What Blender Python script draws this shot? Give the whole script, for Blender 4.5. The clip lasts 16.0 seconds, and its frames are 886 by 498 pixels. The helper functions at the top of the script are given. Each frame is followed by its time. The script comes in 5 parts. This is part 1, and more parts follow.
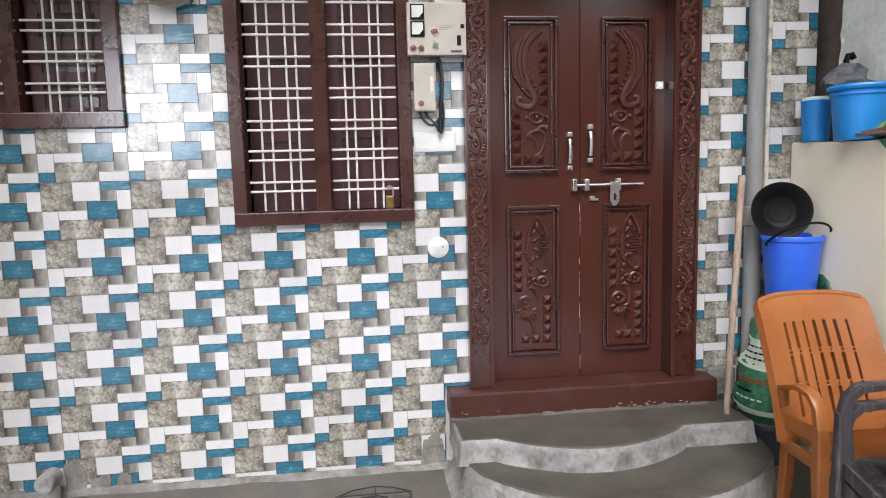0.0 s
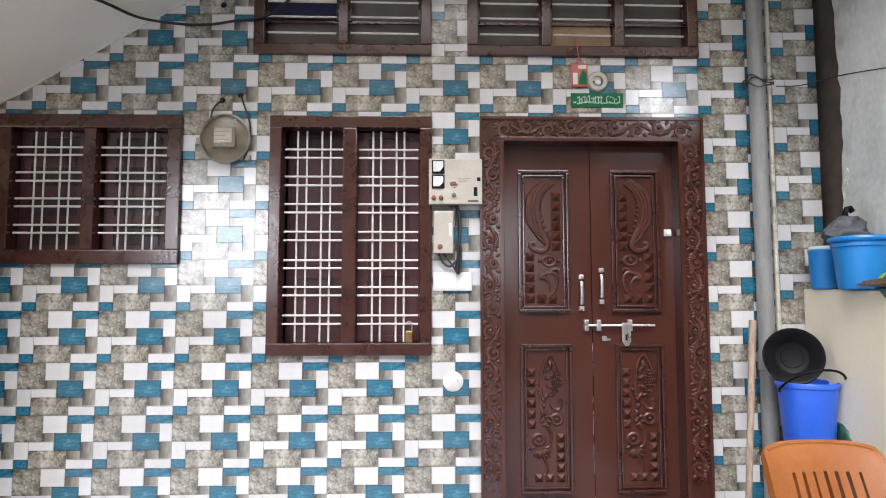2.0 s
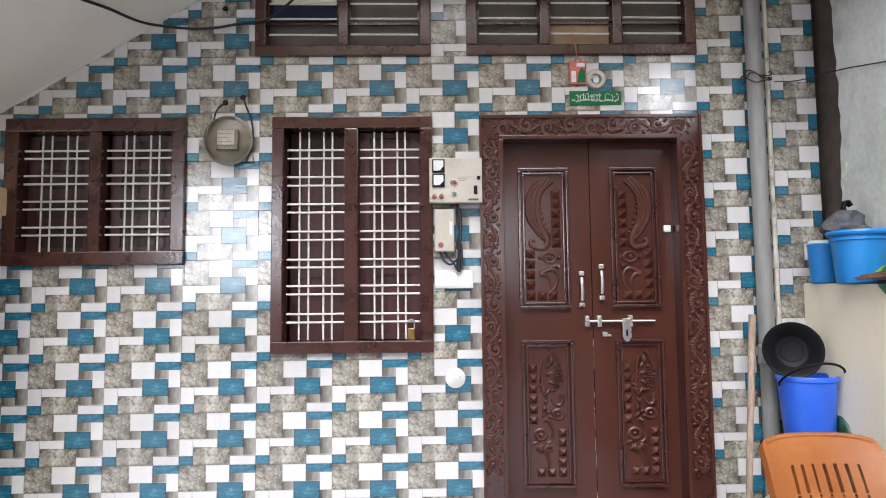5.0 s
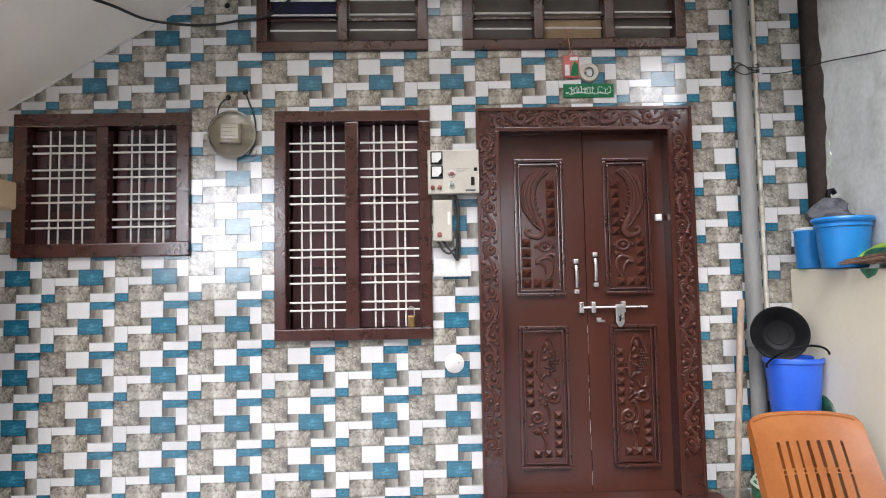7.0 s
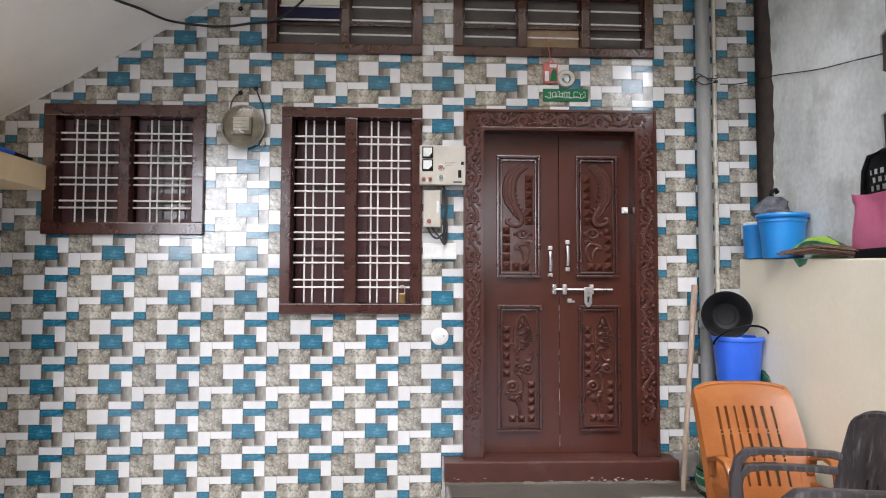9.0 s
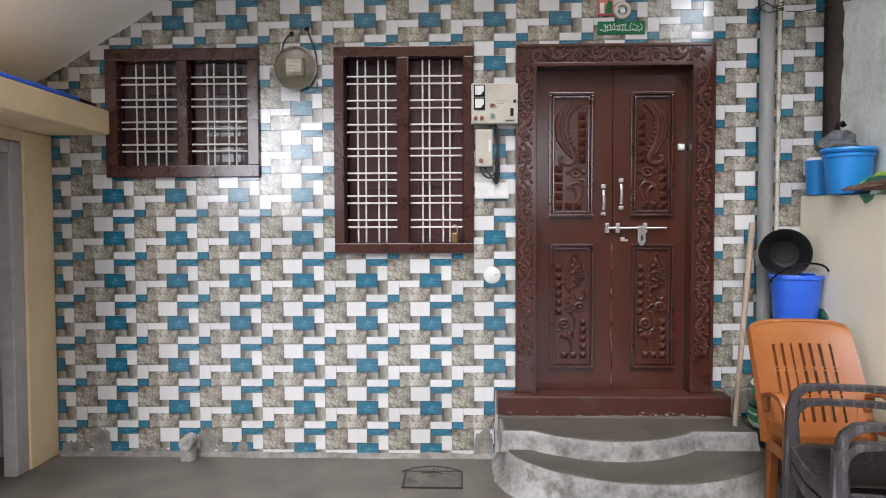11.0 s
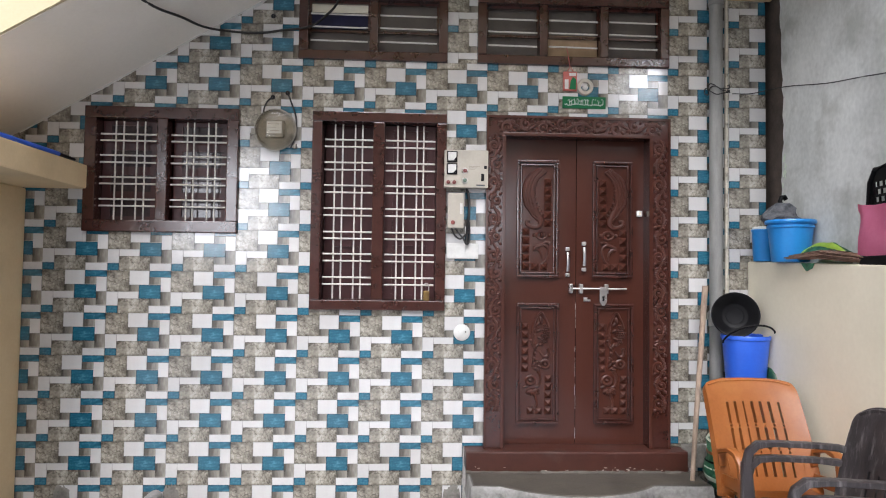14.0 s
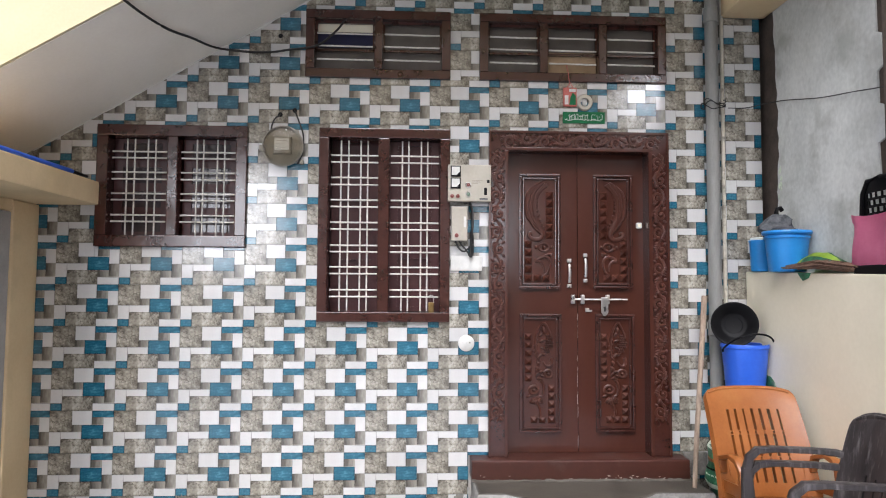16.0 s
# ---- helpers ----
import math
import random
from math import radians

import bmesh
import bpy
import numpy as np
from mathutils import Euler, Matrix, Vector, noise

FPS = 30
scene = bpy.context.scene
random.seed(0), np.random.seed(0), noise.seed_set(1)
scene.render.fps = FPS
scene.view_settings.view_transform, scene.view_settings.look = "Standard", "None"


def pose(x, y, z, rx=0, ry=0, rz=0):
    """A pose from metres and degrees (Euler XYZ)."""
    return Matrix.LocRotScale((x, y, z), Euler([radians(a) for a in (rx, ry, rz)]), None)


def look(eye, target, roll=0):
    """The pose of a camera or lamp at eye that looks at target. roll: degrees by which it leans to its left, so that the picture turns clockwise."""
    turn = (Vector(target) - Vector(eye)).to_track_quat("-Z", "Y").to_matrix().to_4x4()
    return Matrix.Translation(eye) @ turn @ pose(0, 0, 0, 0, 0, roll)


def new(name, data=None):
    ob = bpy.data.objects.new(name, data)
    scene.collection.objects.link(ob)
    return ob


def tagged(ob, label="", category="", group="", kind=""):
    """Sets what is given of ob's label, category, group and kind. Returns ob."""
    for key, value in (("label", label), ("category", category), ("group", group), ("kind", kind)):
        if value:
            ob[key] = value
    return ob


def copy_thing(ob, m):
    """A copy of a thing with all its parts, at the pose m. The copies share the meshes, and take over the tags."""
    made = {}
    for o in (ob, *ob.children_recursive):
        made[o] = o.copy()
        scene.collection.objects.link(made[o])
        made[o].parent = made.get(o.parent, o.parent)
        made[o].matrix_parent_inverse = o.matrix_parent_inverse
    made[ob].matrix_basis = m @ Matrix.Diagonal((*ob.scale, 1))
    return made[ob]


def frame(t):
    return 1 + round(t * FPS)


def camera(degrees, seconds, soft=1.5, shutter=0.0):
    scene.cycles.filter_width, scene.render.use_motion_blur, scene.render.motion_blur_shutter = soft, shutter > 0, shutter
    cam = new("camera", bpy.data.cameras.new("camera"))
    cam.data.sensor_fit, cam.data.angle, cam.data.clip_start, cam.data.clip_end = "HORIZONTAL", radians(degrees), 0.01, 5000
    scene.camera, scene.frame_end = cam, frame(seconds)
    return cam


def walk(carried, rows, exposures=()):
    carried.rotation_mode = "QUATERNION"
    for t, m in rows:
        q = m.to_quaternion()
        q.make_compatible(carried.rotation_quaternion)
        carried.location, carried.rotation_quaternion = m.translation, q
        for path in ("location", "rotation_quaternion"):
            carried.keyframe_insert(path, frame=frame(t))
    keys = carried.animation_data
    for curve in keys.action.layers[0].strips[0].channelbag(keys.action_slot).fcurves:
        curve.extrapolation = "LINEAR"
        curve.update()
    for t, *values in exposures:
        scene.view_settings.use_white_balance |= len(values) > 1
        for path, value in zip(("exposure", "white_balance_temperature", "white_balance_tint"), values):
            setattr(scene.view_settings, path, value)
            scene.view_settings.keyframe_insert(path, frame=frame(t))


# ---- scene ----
cam = camera(67.9, 16.0, 1.05)
PATH = [
    (0, (-0.502, -3.303, 1.527), (-0.275, -1.329, 1.303), -1.4),
    (0.5, (-0.483, -3.419, 1.54), (-0.199, -1.452, 1.316), -0.1),
    (1, (-0.37, -3.49, 1.567), (-0.253, -1.494, 1.5), 1.0),
    (1.5, (-0.288, -3.52, 1.571), (-0.215, -1.523, 1.63), 0.3),
    (2, (-0.286, -3.535, 1.576), (-0.238, -1.542, 1.74), 0.0),
    (2.5, (-0.293, -3.558, 1.568), (-0.262, -1.564, 1.724), -0.1),
    (3, (-0.281, -3.545, 1.586), (-0.249, -1.551, 1.731), -0.4),
    (3.5, (-0.269, -3.567, 1.583), (-0.251, -1.574, 1.749), -0.4),
    (3.7, (-0.260, -3.571, 1.585), (-0.236, -1.577, 1.742), -0.6),
    (5.8, (-0.243, -3.582, 1.555), (-0.219, -1.588, 1.711), -0.5),
    (6, (-0.232, -3.588, 1.547), (-0.25, -1.594, 1.697), -0.6),
    (6.5, (-0.209, -3.604, 1.532), (-0.205, -1.608, 1.646), -0.7),
    (7, (-0.266, -3.683, 1.547), (-0.23, -1.688, 1.683), -1.0),
    (7.5, (-0.304, -3.802, 1.546), (-0.238, -1.809, 1.705), -0.8),
    (8, (-0.324, -3.878, 1.523), (-0.258, -1.881, 1.622), -0.4),
    (8.5, (-0.297, -3.972, 1.511), (-0.176, -1.977, 1.588), 0.1),
    (9, (-0.283, -4.109, 1.494), (-0.208, -2.113, 1.597), 0.2),
    (9.5, (-0.294, -4.167, 1.477), (-0.286, -2.169, 1.545), -0.4),
    (10, (-0.332, -4.173, 1.477), (-0.391, -2.174, 1.512), -0.3),
    (10.2, (-0.336, -4.164, 1.476), (-0.392, -2.165, 1.455), -0.2),
    (12.3, (-0.342, -4.137, 1.492), (-0.398, -2.140, 1.401), -0.1),
    (12.5, (-0.342, -4.147, 1.492), (-0.343, -2.148, 1.443), -0.0),
    (13, (-0.331, -4.199, 1.512), (-0.309, -2.199, 1.542), 0.9),
    (13.5, (-0.371, -4.237, 1.53), (-0.27, -2.242, 1.617), 0.0),
    (14, (-0.455, -4.297, 1.538), (-0.372, -2.3, 1.615), 0.8),
    (14.5, (-0.488, -4.356, 1.534), (-0.343, -2.364, 1.619), 0.3),
    (15, (-0.487, -4.378, 1.544), (-0.355, -2.385, 1.641), -0.5),
    (15.5, (-0.486, -4.389, 1.537), (-0.372, -2.397, 1.677), 0.0),
    (16, (-0.488, -4.388, 1.536), (-0.405, -2.393, 1.65), 0.4),
]
EXPOSURES = [(t, ev, 6480, 17) for t, ev in ((0, 0.8), (1.2, 0.84), (2.5, 0.96), (6, 0.92), (8.4, 0.94), (9, 0.86), (10, 0.74), (12.5, 0.64), (14, 0.74), (16, 0.8))]
walk(cam, [(t, look(eye, target, roll)) for t, eye, target, roll in PATH], EXPOSURES)

# ---- world and light ----
world = bpy.data.worlds.new("world")
scene.world = world
world.use_nodes = True
wn = world.node_tree.nodes
sky = wn.new("ShaderNodeTexSky")
sky.sky_type = "NISHITA"
sky.sun_disc = False
sky.sun_elevation, sky.sun_rotation = radians(51), radians(191)
sky.air_density, sky.dust_density, sky.ozone_density = 1.0, 6.0, 1.0
bg = wn["Background"]
bg.inputs["Strength"].default_value = 0.15
veil = wn.new("ShaderNodeHueSaturation")  # thin overcast
veil.inputs["Saturation"].default_value = 0.05
world.node_tree.links.new(sky.outputs["Color"], veil.inputs["Color"])
world.node_tree.links.new(veil.outputs["Color"], bg.inputs["Color"])
sun = new("sun", bpy.data.lights.new("sun", "SUN"))
sun.data.energy, sun.data.angle, sun.data.color = 1.05, radians(40), (0.8, 0.92, 1.0)
sun.matrix_world = look((-1.6, -8, 10.2), (0, 0, 0))

# area lamps added as daylight in gaps between the unseen walls across the street
# the lamp at x 1.9 is set to put a sheen on the door
for name, x, z, w, h, power in (("gap_daylight", -5.9, 3.4, 2.8, 2.6, 125), ("alley_daylight", 1.9, 3.2, 1.3, 2.4, 22), ("roofline_daylight", 6.3, 7.15, 0.8, 0.85, 30)):
    gap = new(name, bpy.data.lights.new(name, "AREA"))
    gap.data.shape, gap.data.size, gap.data.size_y, gap.data.energy, gap.data.color = "RECTANGLE", w, h, power, (0.86, 0.94, 1.0)
    gap.matrix_world = look((x, -14.7, z), (x * 0.1, 0, 2.2))

# ---- mesh helpers ----
def bx(bm, x0, x1, y0, y1, z0, z1):
    v = [bm.verts.new((x, y, z)) for z in (z0, z1) for y in (y0, y1) for x in (x0, x1)]
    for f in ((0, 2, 3, 1), (4, 5, 7, 6), (0, 1, 5, 4), (2, 6, 7, 3), (0, 4, 6, 2), (1, 3, 7, 5)):
        bm.faces.new([v[k] for k in f])
    return v


def loft(bm, rings, caps=True, closed=True):
    vs = [[bm.verts.new(p) for p in r] for r in rings]
    n = len(rings[0])
    for a, b in zip(vs, vs[1:]):
        for k in range(n if closed else n - 1):
            bm.faces.new((a[k], a[(k + 1) % n], b[(k + 1) % n], b[k]))
    if caps and closed:
        bm.faces.new(vs[0][::-1])
        bm.faces.new(vs[-1])
    return vs


def lathe(bm, profile, cx=0, cy=0, cz=0, seg=24, m=None, caps=False):
    rings = []
    for r, z in profile:
        ring = [Vector((r * math.cos(2 * math.pi * k / seg), r * math.sin(2 * math.pi * k / seg), z)) for k in range(seg)]
        rings.append([(m @ p if m else p) + Vector((cx, cy, cz)) for p in ring])
    return loft(bm, rings, caps)


def tube(bm, pts, r, seg=6, flat=1.0, r_end=None):
    pts = [Vector(p) for p in pts]
    rings, n = [], len(pts)
    for k, p in enumerate(pts):
        d = (pts[min(k + 1, n - 1)] - pts[max(k - 1, 0)]).normalized()
        a = d.cross(Vector((0, 1, 0)))
        if a.length < 0.2:
            a = d.cross(Vector((1, 0, 0)))
        a.normalize()
        b = d.cross(a).normalized()
        rr = r if r_end is None else r + (r_end - r) * k / (n - 1)
        rings.append([p + a * (rr * math.cos(2 * math.pi * s / seg)) + b * (rr * flat * math.sin(2 * math.pi * s / seg)) for s in range(seg)])
    loft(bm, rings)


def bar(bm, pts, w, h, side=None):
    """A rectangular bar along points; side is the direction of its width."""
    pts = [Vector(p) for p in pts]
    rings, n = [], len(pts)
    for k, p in enumerate(pts):
        d = (pts[min(k + 1, n - 1)] - pts[max(k - 1, 0)]).normalized()
        a = Vector(side) if side else d.cross(Vector((0, 0, 1)))
        a = (a - d * a.dot(d)).normalized()
        b = d.cross(a).normalized()
        ww = w[k] if isinstance(w, (list, tuple)) else w
        hh = h[k] if isinstance(h, (list, tuple)) else h
        c = 0.28
        oct_ = ((1, c), (c, 1), (-c, 1), (-1, c), (-1, -c), (-c, -1), (c, -1), (1, -c))
        rings.append([p + a * (ww / 2 * (u if abs(u) == 1 else u * 2.6)) + b * (hh / 2 * (v if abs(v) == 1 else v * 2.6)) for u, v in oct_])
    loft(bm, rings)


def prism(bm, poly, axis, a, b):
    def at(p, d):
        return (d, p[0], p[1]) if axis == "x" else (p[0], d, p[1]) if axis == "y" else (p[0], p[1], d)
    loft(bm, [[at(p, a) for p in poly], [at(p, b) for p in poly]])


def mesh_of(name, bm, material, bevel=0.0, smooth=False):
    bmesh.ops.recalc_face_normals(bm, faces=bm.faces)
    if bevel:
        edges = [e for e in bm.edges if len(e.link_faces) == 2 and e.calc_face_angle(0) > 0.6]
        bmesh.ops.bevel(bm, geom=edges, offset=bevel, segments=2, affect="EDGES", profile=0.6)
    me = bpy.data.meshes.new(name)
    bm.to_mesh(me)
    bm.free()
    for mt in material if isinstance(material, (list, tuple)) else [material]:
        me.materials.append(mt)
    if smooth:
        me.polygons.foreach_set("use_smooth", [True] * len(me.polygons))
        me.set_sharp_from_angle(angle=radians(42))
    return me


def part(name, bm, material, parent=None, label="", bevel=0.0, smooth=False):
    ob = new(name, mesh_of(name, bm, material, bevel, smooth))
    if parent:
        ob.parent = parent
    return tagged(ob, label)


def thing(name, label, category, group="", kind="", m=None):
    ob = new(name)
    ob.empty_display_size = 0.1
    if m:
        ob.matrix_world = m
    return tagged(ob, label, category, group, kind)


def solid(name, bm, material, label, category, kind="", bevel=0.0, smooth=False, group=""):
    return tagged(part(name, bm, material, None, label, bevel, smooth), label, category, group, kind)


B = bmesh.new


# ---- materials ----
def surf(name, dark, light, scale=8.0, rough=0.5, bump=0.1, metal=0.0, fine=60.0, stains=0.0, stain_colour=(0.1, 0.09, 0.08), spots=0.0, stretch=(1, 1, 1),
         stain_scale=0.4, coat=0.0, rough_var=0.1, spec=0.5, dist=0.002):
    mt = bpy.data.materials.new(name)
    mt.use_nodes = True
    nt = mt.node_tree
    n, l = nt.nodes, nt.links
    p = n["Principled BSDF"]
    co = n.new("ShaderNodeTexCoord")
    mp = n.new("ShaderNodeMapping")
    mp.inputs["Scale"].default_value = stretch
    l.new(co.outputs["Object"], mp.inputs["Vector"])
    big = n.new("ShaderNodeTexNoise")
    big.inputs["Scale"].default_value, big.inputs["Detail"].default_value = scale, 6
    l.new(mp.outputs[0], big.inputs["Vector"])
    small = n.new("ShaderNodeTexNoise")
    small.inputs["Scale"].default_value, small.inputs["Detail"].default_value = fine, 4
    l.new(mp.outputs[0], small.inputs["Vector"])
    mixf = n.new("ShaderNodeMath")
    mixf.operation = "MULTIPLY_ADD"
    mixf.inputs[1].default_value, mixf.inputs[2].default_value = 0.35, 0.0
    l.new(small.outputs["Fac"], mixf.inputs[0])
    add = n.new("ShaderNodeMath")
    add.operation = "MULTIPLY_ADD"
    add.inputs[1].default_value = 0.75
    l.new(big.outputs["Fac"], add.inputs[0])
    l.new(mixf.outputs[0], add.inputs[2])
    ramp = n.new("ShaderNodeValToRGB")
    ramp.color_ramp.elements[0].position, ramp.color_ramp.elements[1].position = 0.36, 0.74
    ramp.color_ramp.elements[0].color, ramp.color_ramp.elements[1].color = (*dark, 1), (*light, 1)
    l.new(add.outputs[0], ramp.inputs["Fac"])
    colour = ramp.outputs["Color"]
    if stains:
        st = n.new("ShaderNodeTexNoise")
        st.inputs["Scale"].default_value, st.inputs["Detail"].default_value, st.inputs["Roughness"].default_value = scale * stain_scale, 8, 0.62
        l.new(mp.outputs[0], st.inputs["Vector"])
        sr = n.new("ShaderNodeValToRGB")
        sr.color_ramp.elements[0].position, sr.color_ramp.elements[1].position = 0.52, 0.68
        l.new(st.outputs["Fac"], sr.inputs["Fac"])
        ml = n.new("ShaderNodeMath")
        ml.operation = "MULTIPLY"
        ml.inputs[1].default_value = stains
        l.new(sr.outputs["Color"], ml.inputs[0])
        mx = n.new("ShaderNodeMix")
        mx.data_type = "RGBA"
        l.new(ml.outputs[0], mx.inputs["Factor"])
        l.new(colour, mx.inputs["A"])
        mx.inputs["B"].default_value = (*stain_colour, 1)
        colour = mx.outputs["Result"]
    l.new(colour, p.inputs["Base Color"])
    rr = n.new("ShaderNodeMapRange")
    rr.inputs["To Min"].default_value, rr.inputs["To Max"].default_value = max(0.02, rough - rough_var), min(1, rough + rough_var)
    l.new(add.outputs[0], rr.inputs["Value"])
    l.new(rr.outputs[0], p.inputs["Roughness"])
    p.inputs["Metallic"].default_value = metal
    p.inputs["Specular IOR Level"].default_value = spec
    p.inputs["Coat Weight"].default_value = coat
    p.inputs["Coat Roughness"].default_value = 0.12
    if bump:
        bp = n.new("ShaderNodeBump")
        bp.inputs["Strength"].default_value, bp.inputs["Distance"].default_value = bump, dist
        l.new(add.outputs[0], bp.inputs["Height"])
        l.new(bp.outputs[0], p.inputs["Normal"])
    return mt


def print_setup(name, rough, bump, dist, rough_var=0.03):
    """A glazed tile material: returns the tree, its shader, the field coordinates of the print and a helper for noise."""
    mt = bpy.data.materials.new(name)
    mt.use_nodes = True
    n, l = mt.node_tree.nodes, mt.node_tree.links
    p = n["Principled BSDF"]
    p.inputs["Specular IOR Level"].default_value = 1.0
    co = n.new("ShaderNodeTexCoord")

    def noise_at(scale, detail=4, stretch=(1, 1, 1), distortion=0.0):
        mp = n.new("ShaderNodeMapping")
        mp.inputs["Scale"].default_value = stretch
        l.new(co.outputs["Object"], mp.inputs["Vector"])
        t = n.new("ShaderNodeTexNoise")
        t.inputs["Scale"].default_value, t.inputs["Detail"].default_value, t.inputs["Distortion"].default_value = scale, detail, distortion
        l.new(mp.outputs[0], t.inputs["Vector"])
        return t.outputs["Fac"]

    def math_(op, a, b=0.0, c=0.0):
        m = n.new("ShaderNodeMath")
        m.operation = op
        for k, v in enumerate((a, b, c)):
            if isinstance(v, (int, float)):
                m.inputs[k].default_value = v
            else:
                l.new(v, m.inputs[k])
        return m.outputs[0]

    def ramp(fac, *stops):
        r = n.new("ShaderNodeValToRGB")
        e = r.color_ramp.elements
        while len(e) < len(stops):
            e.new(0.5)
        for k, (pos, col) in enumerate(stops):
            e[k].position, e[k].color = pos, (*col, 1)
        l.new(fac, r.inputs["Fac"])
        return r.outputs["Color"]

    def mix(mode, fac, a, b):
        m = n.new("ShaderNodeMix")
        m.data_type, m.blend_type = "RGBA", mode
        if isinstance(fac, (int, float)):
            m.inputs["Factor"].default_value = fac
        else:
            l.new(fac, m.inputs["Factor"])
        for k, v in (("A", a), ("B", b)):
            if isinstance(v, tuple):
                m.inputs[k].default_value = (*v, 1)
            else:
                l.new(v, m.inputs[k])
        return m.outputs["Result"]

    uv = n.new("ShaderNodeSeparateXYZ")
    l.new(co.outputs["UV"], uv.inputs[0])

    def finish(colour, height):
        oi = n.new("ShaderNodeObjectInfo")
        hs = n.new("ShaderNodeHueSaturation")
        l.new(math_("MULTIPLY_ADD", oi.outputs["Random"], 0.14, 0.93), hs.inputs["Value"])
        l.new(colour, hs.inputs["Color"])
        l.new(hs.outputs["Color"], p.inputs["Base Color"])
        l.new(math_("MULTIPLY_ADD", noise_at(25), rough_var * 2, rough - rough_var), p.inputs["Roughness"])
        bp = n.new("ShaderNodeBump")
        bp.inputs["Strength"].default_value, bp.inputs["Distance"].default_value = bump, dist
        l.new(height, bp.inputs["Height"])
        l.new(bp.outputs[0], p.inputs["Normal"])
        return mt
    return noise_at, math_, ramp, mix, uv.outputs[0], uv.outputs[1], finish


def edge_of(math_, u, v):
    """Distance to the nearest side of a printed field."""
    a = math_("MINIMUM", u, math_("SUBTRACT", 1.0, u))
    b = math_("MINIMUM", v, math_("SUBTRACT", 1.0, v))
    return math_("MINIMUM", a, b)


def stone_glaze():
    """Printed rough stone: pale worn middle, wandering dark cracks, dark broken rim."""
    noise_at, math_, ramp, mix, u, v, finish = print_setup("tile_stone", 0.15, 0.3, 0.002)
    body = math_("ADD", math_("MULTIPLY", noise_at(14, 4), 0.72), math_("MULTIPLY", noise_at(55, 3), 0.28))
    base = ramp(body, (0.36, (0.16, 0.145, 0.118)), (0.52, (0.295, 0.272, 0.225)), (0.64, (0.46, 0.435, 0.37)))
    crack = math_("ABSOLUTE", math_("SUBTRACT", noise_at(13, 3, (1, 1, 1), 1.2), 0.5))
    lines = ramp(crack, (0.0, (0.3, 0.285, 0.26)), (0.035, (1, 1, 1)))
    crack2 = math_("ABSOLUTE", math_("SUBTRACT", noise_at(24, 2, (1, 1, 1.4), 0.6), 0.46))
    lines2 = ramp(crack2, (0.0, (0.5, 0.48, 0.45)), (0.03, (1, 1, 1)))
    rim = math_("ADD", edge_of(math_, u, v), math_("MULTIPLY", math_("SUBTRACT", noise_at(30, 4), 0.5), 0.42))
    worn = ramp(rim, (0.0, (0.42, 0.4, 0.37)), (0.16, (1, 1, 1)))
    col = mix("MULTIPLY", 0.8, base, lines)
    col = mix("MULTIPLY", 0.6, col, lines2)
    return finish(mix("MULTIPLY", 0.75, col, worn), body)


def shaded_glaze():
    """Stone printed with shading so it looks recessed: near black along one side, running out to a mid grey brown, with
    a pale lower lip.
    """
    noise_at, math_, ramp, mix, u, v, finish = print_setup("tile_shaded_print", 0.15, 0.15, 0.002)
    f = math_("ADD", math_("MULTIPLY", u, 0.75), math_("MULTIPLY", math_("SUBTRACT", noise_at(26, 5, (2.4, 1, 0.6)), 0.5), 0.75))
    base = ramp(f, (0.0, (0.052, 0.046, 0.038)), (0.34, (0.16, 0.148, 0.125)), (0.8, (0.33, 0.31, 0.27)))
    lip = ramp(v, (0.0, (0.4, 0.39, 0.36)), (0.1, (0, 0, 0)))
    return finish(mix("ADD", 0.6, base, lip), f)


def white_glaze():
    noise_at, math_, ramp, mix, u, v, finish = print_setup("tile_white", 0.12, 0.06, 0.002)
    body = math_("ADD", math_("MULTIPLY", noise_at(9, 4), 0.7), math_("MULTIPLY", noise_at(60, 3), 0.3))
    base = ramp(body, (0.35, (0.52, 0.515, 0.505)), (0.65, (0.6, 0.595, 0.585)))
    rim = math_("ADD", edge_of(math_, u, v), math_("MULTIPLY", math_("SUBTRACT", noise_at(40, 3), 0.5), 0.1))
    return finish(mix("MULTIPLY", 0.7, base, ramp(rim, (0.0, (0.55, 0.545, 0.53)), (0.04, (1, 1, 1)))), body)


def teal_glaze():
    """Printed split slate in teal, with slanting ripples and a ragged rim."""
    noise_at, math_, ramp, mix, u, v, finish = print_setup("tile_teal", 0.13, 0.35, 0.002)
    body = math_("ADD", math_("MULTIPLY", noise_at(22, 4, (1, 1, 2.6), 0.8), 0.7), math_("MULTIPLY", noise_at(110, 3), 0.3))
    base = ramp(body, (0.34, (0.010, 0.088, 0.138)), (0.52, (0.017, 0.125, 0.19)), (0.66, (0.05, 0.205, 0.285)))
    rim = math_("ADD", edge_of(math_, u, v), math_("MULTIPLY", math_("SUBTRACT", noise_at(34, 4), 0.5), 0.3))
    return finish(mix("MULTIPLY", 0.8, base, ramp(rim, (0.0, (0.4, 0.42, 0.45)), (0.09, (1, 1, 1)))), body)


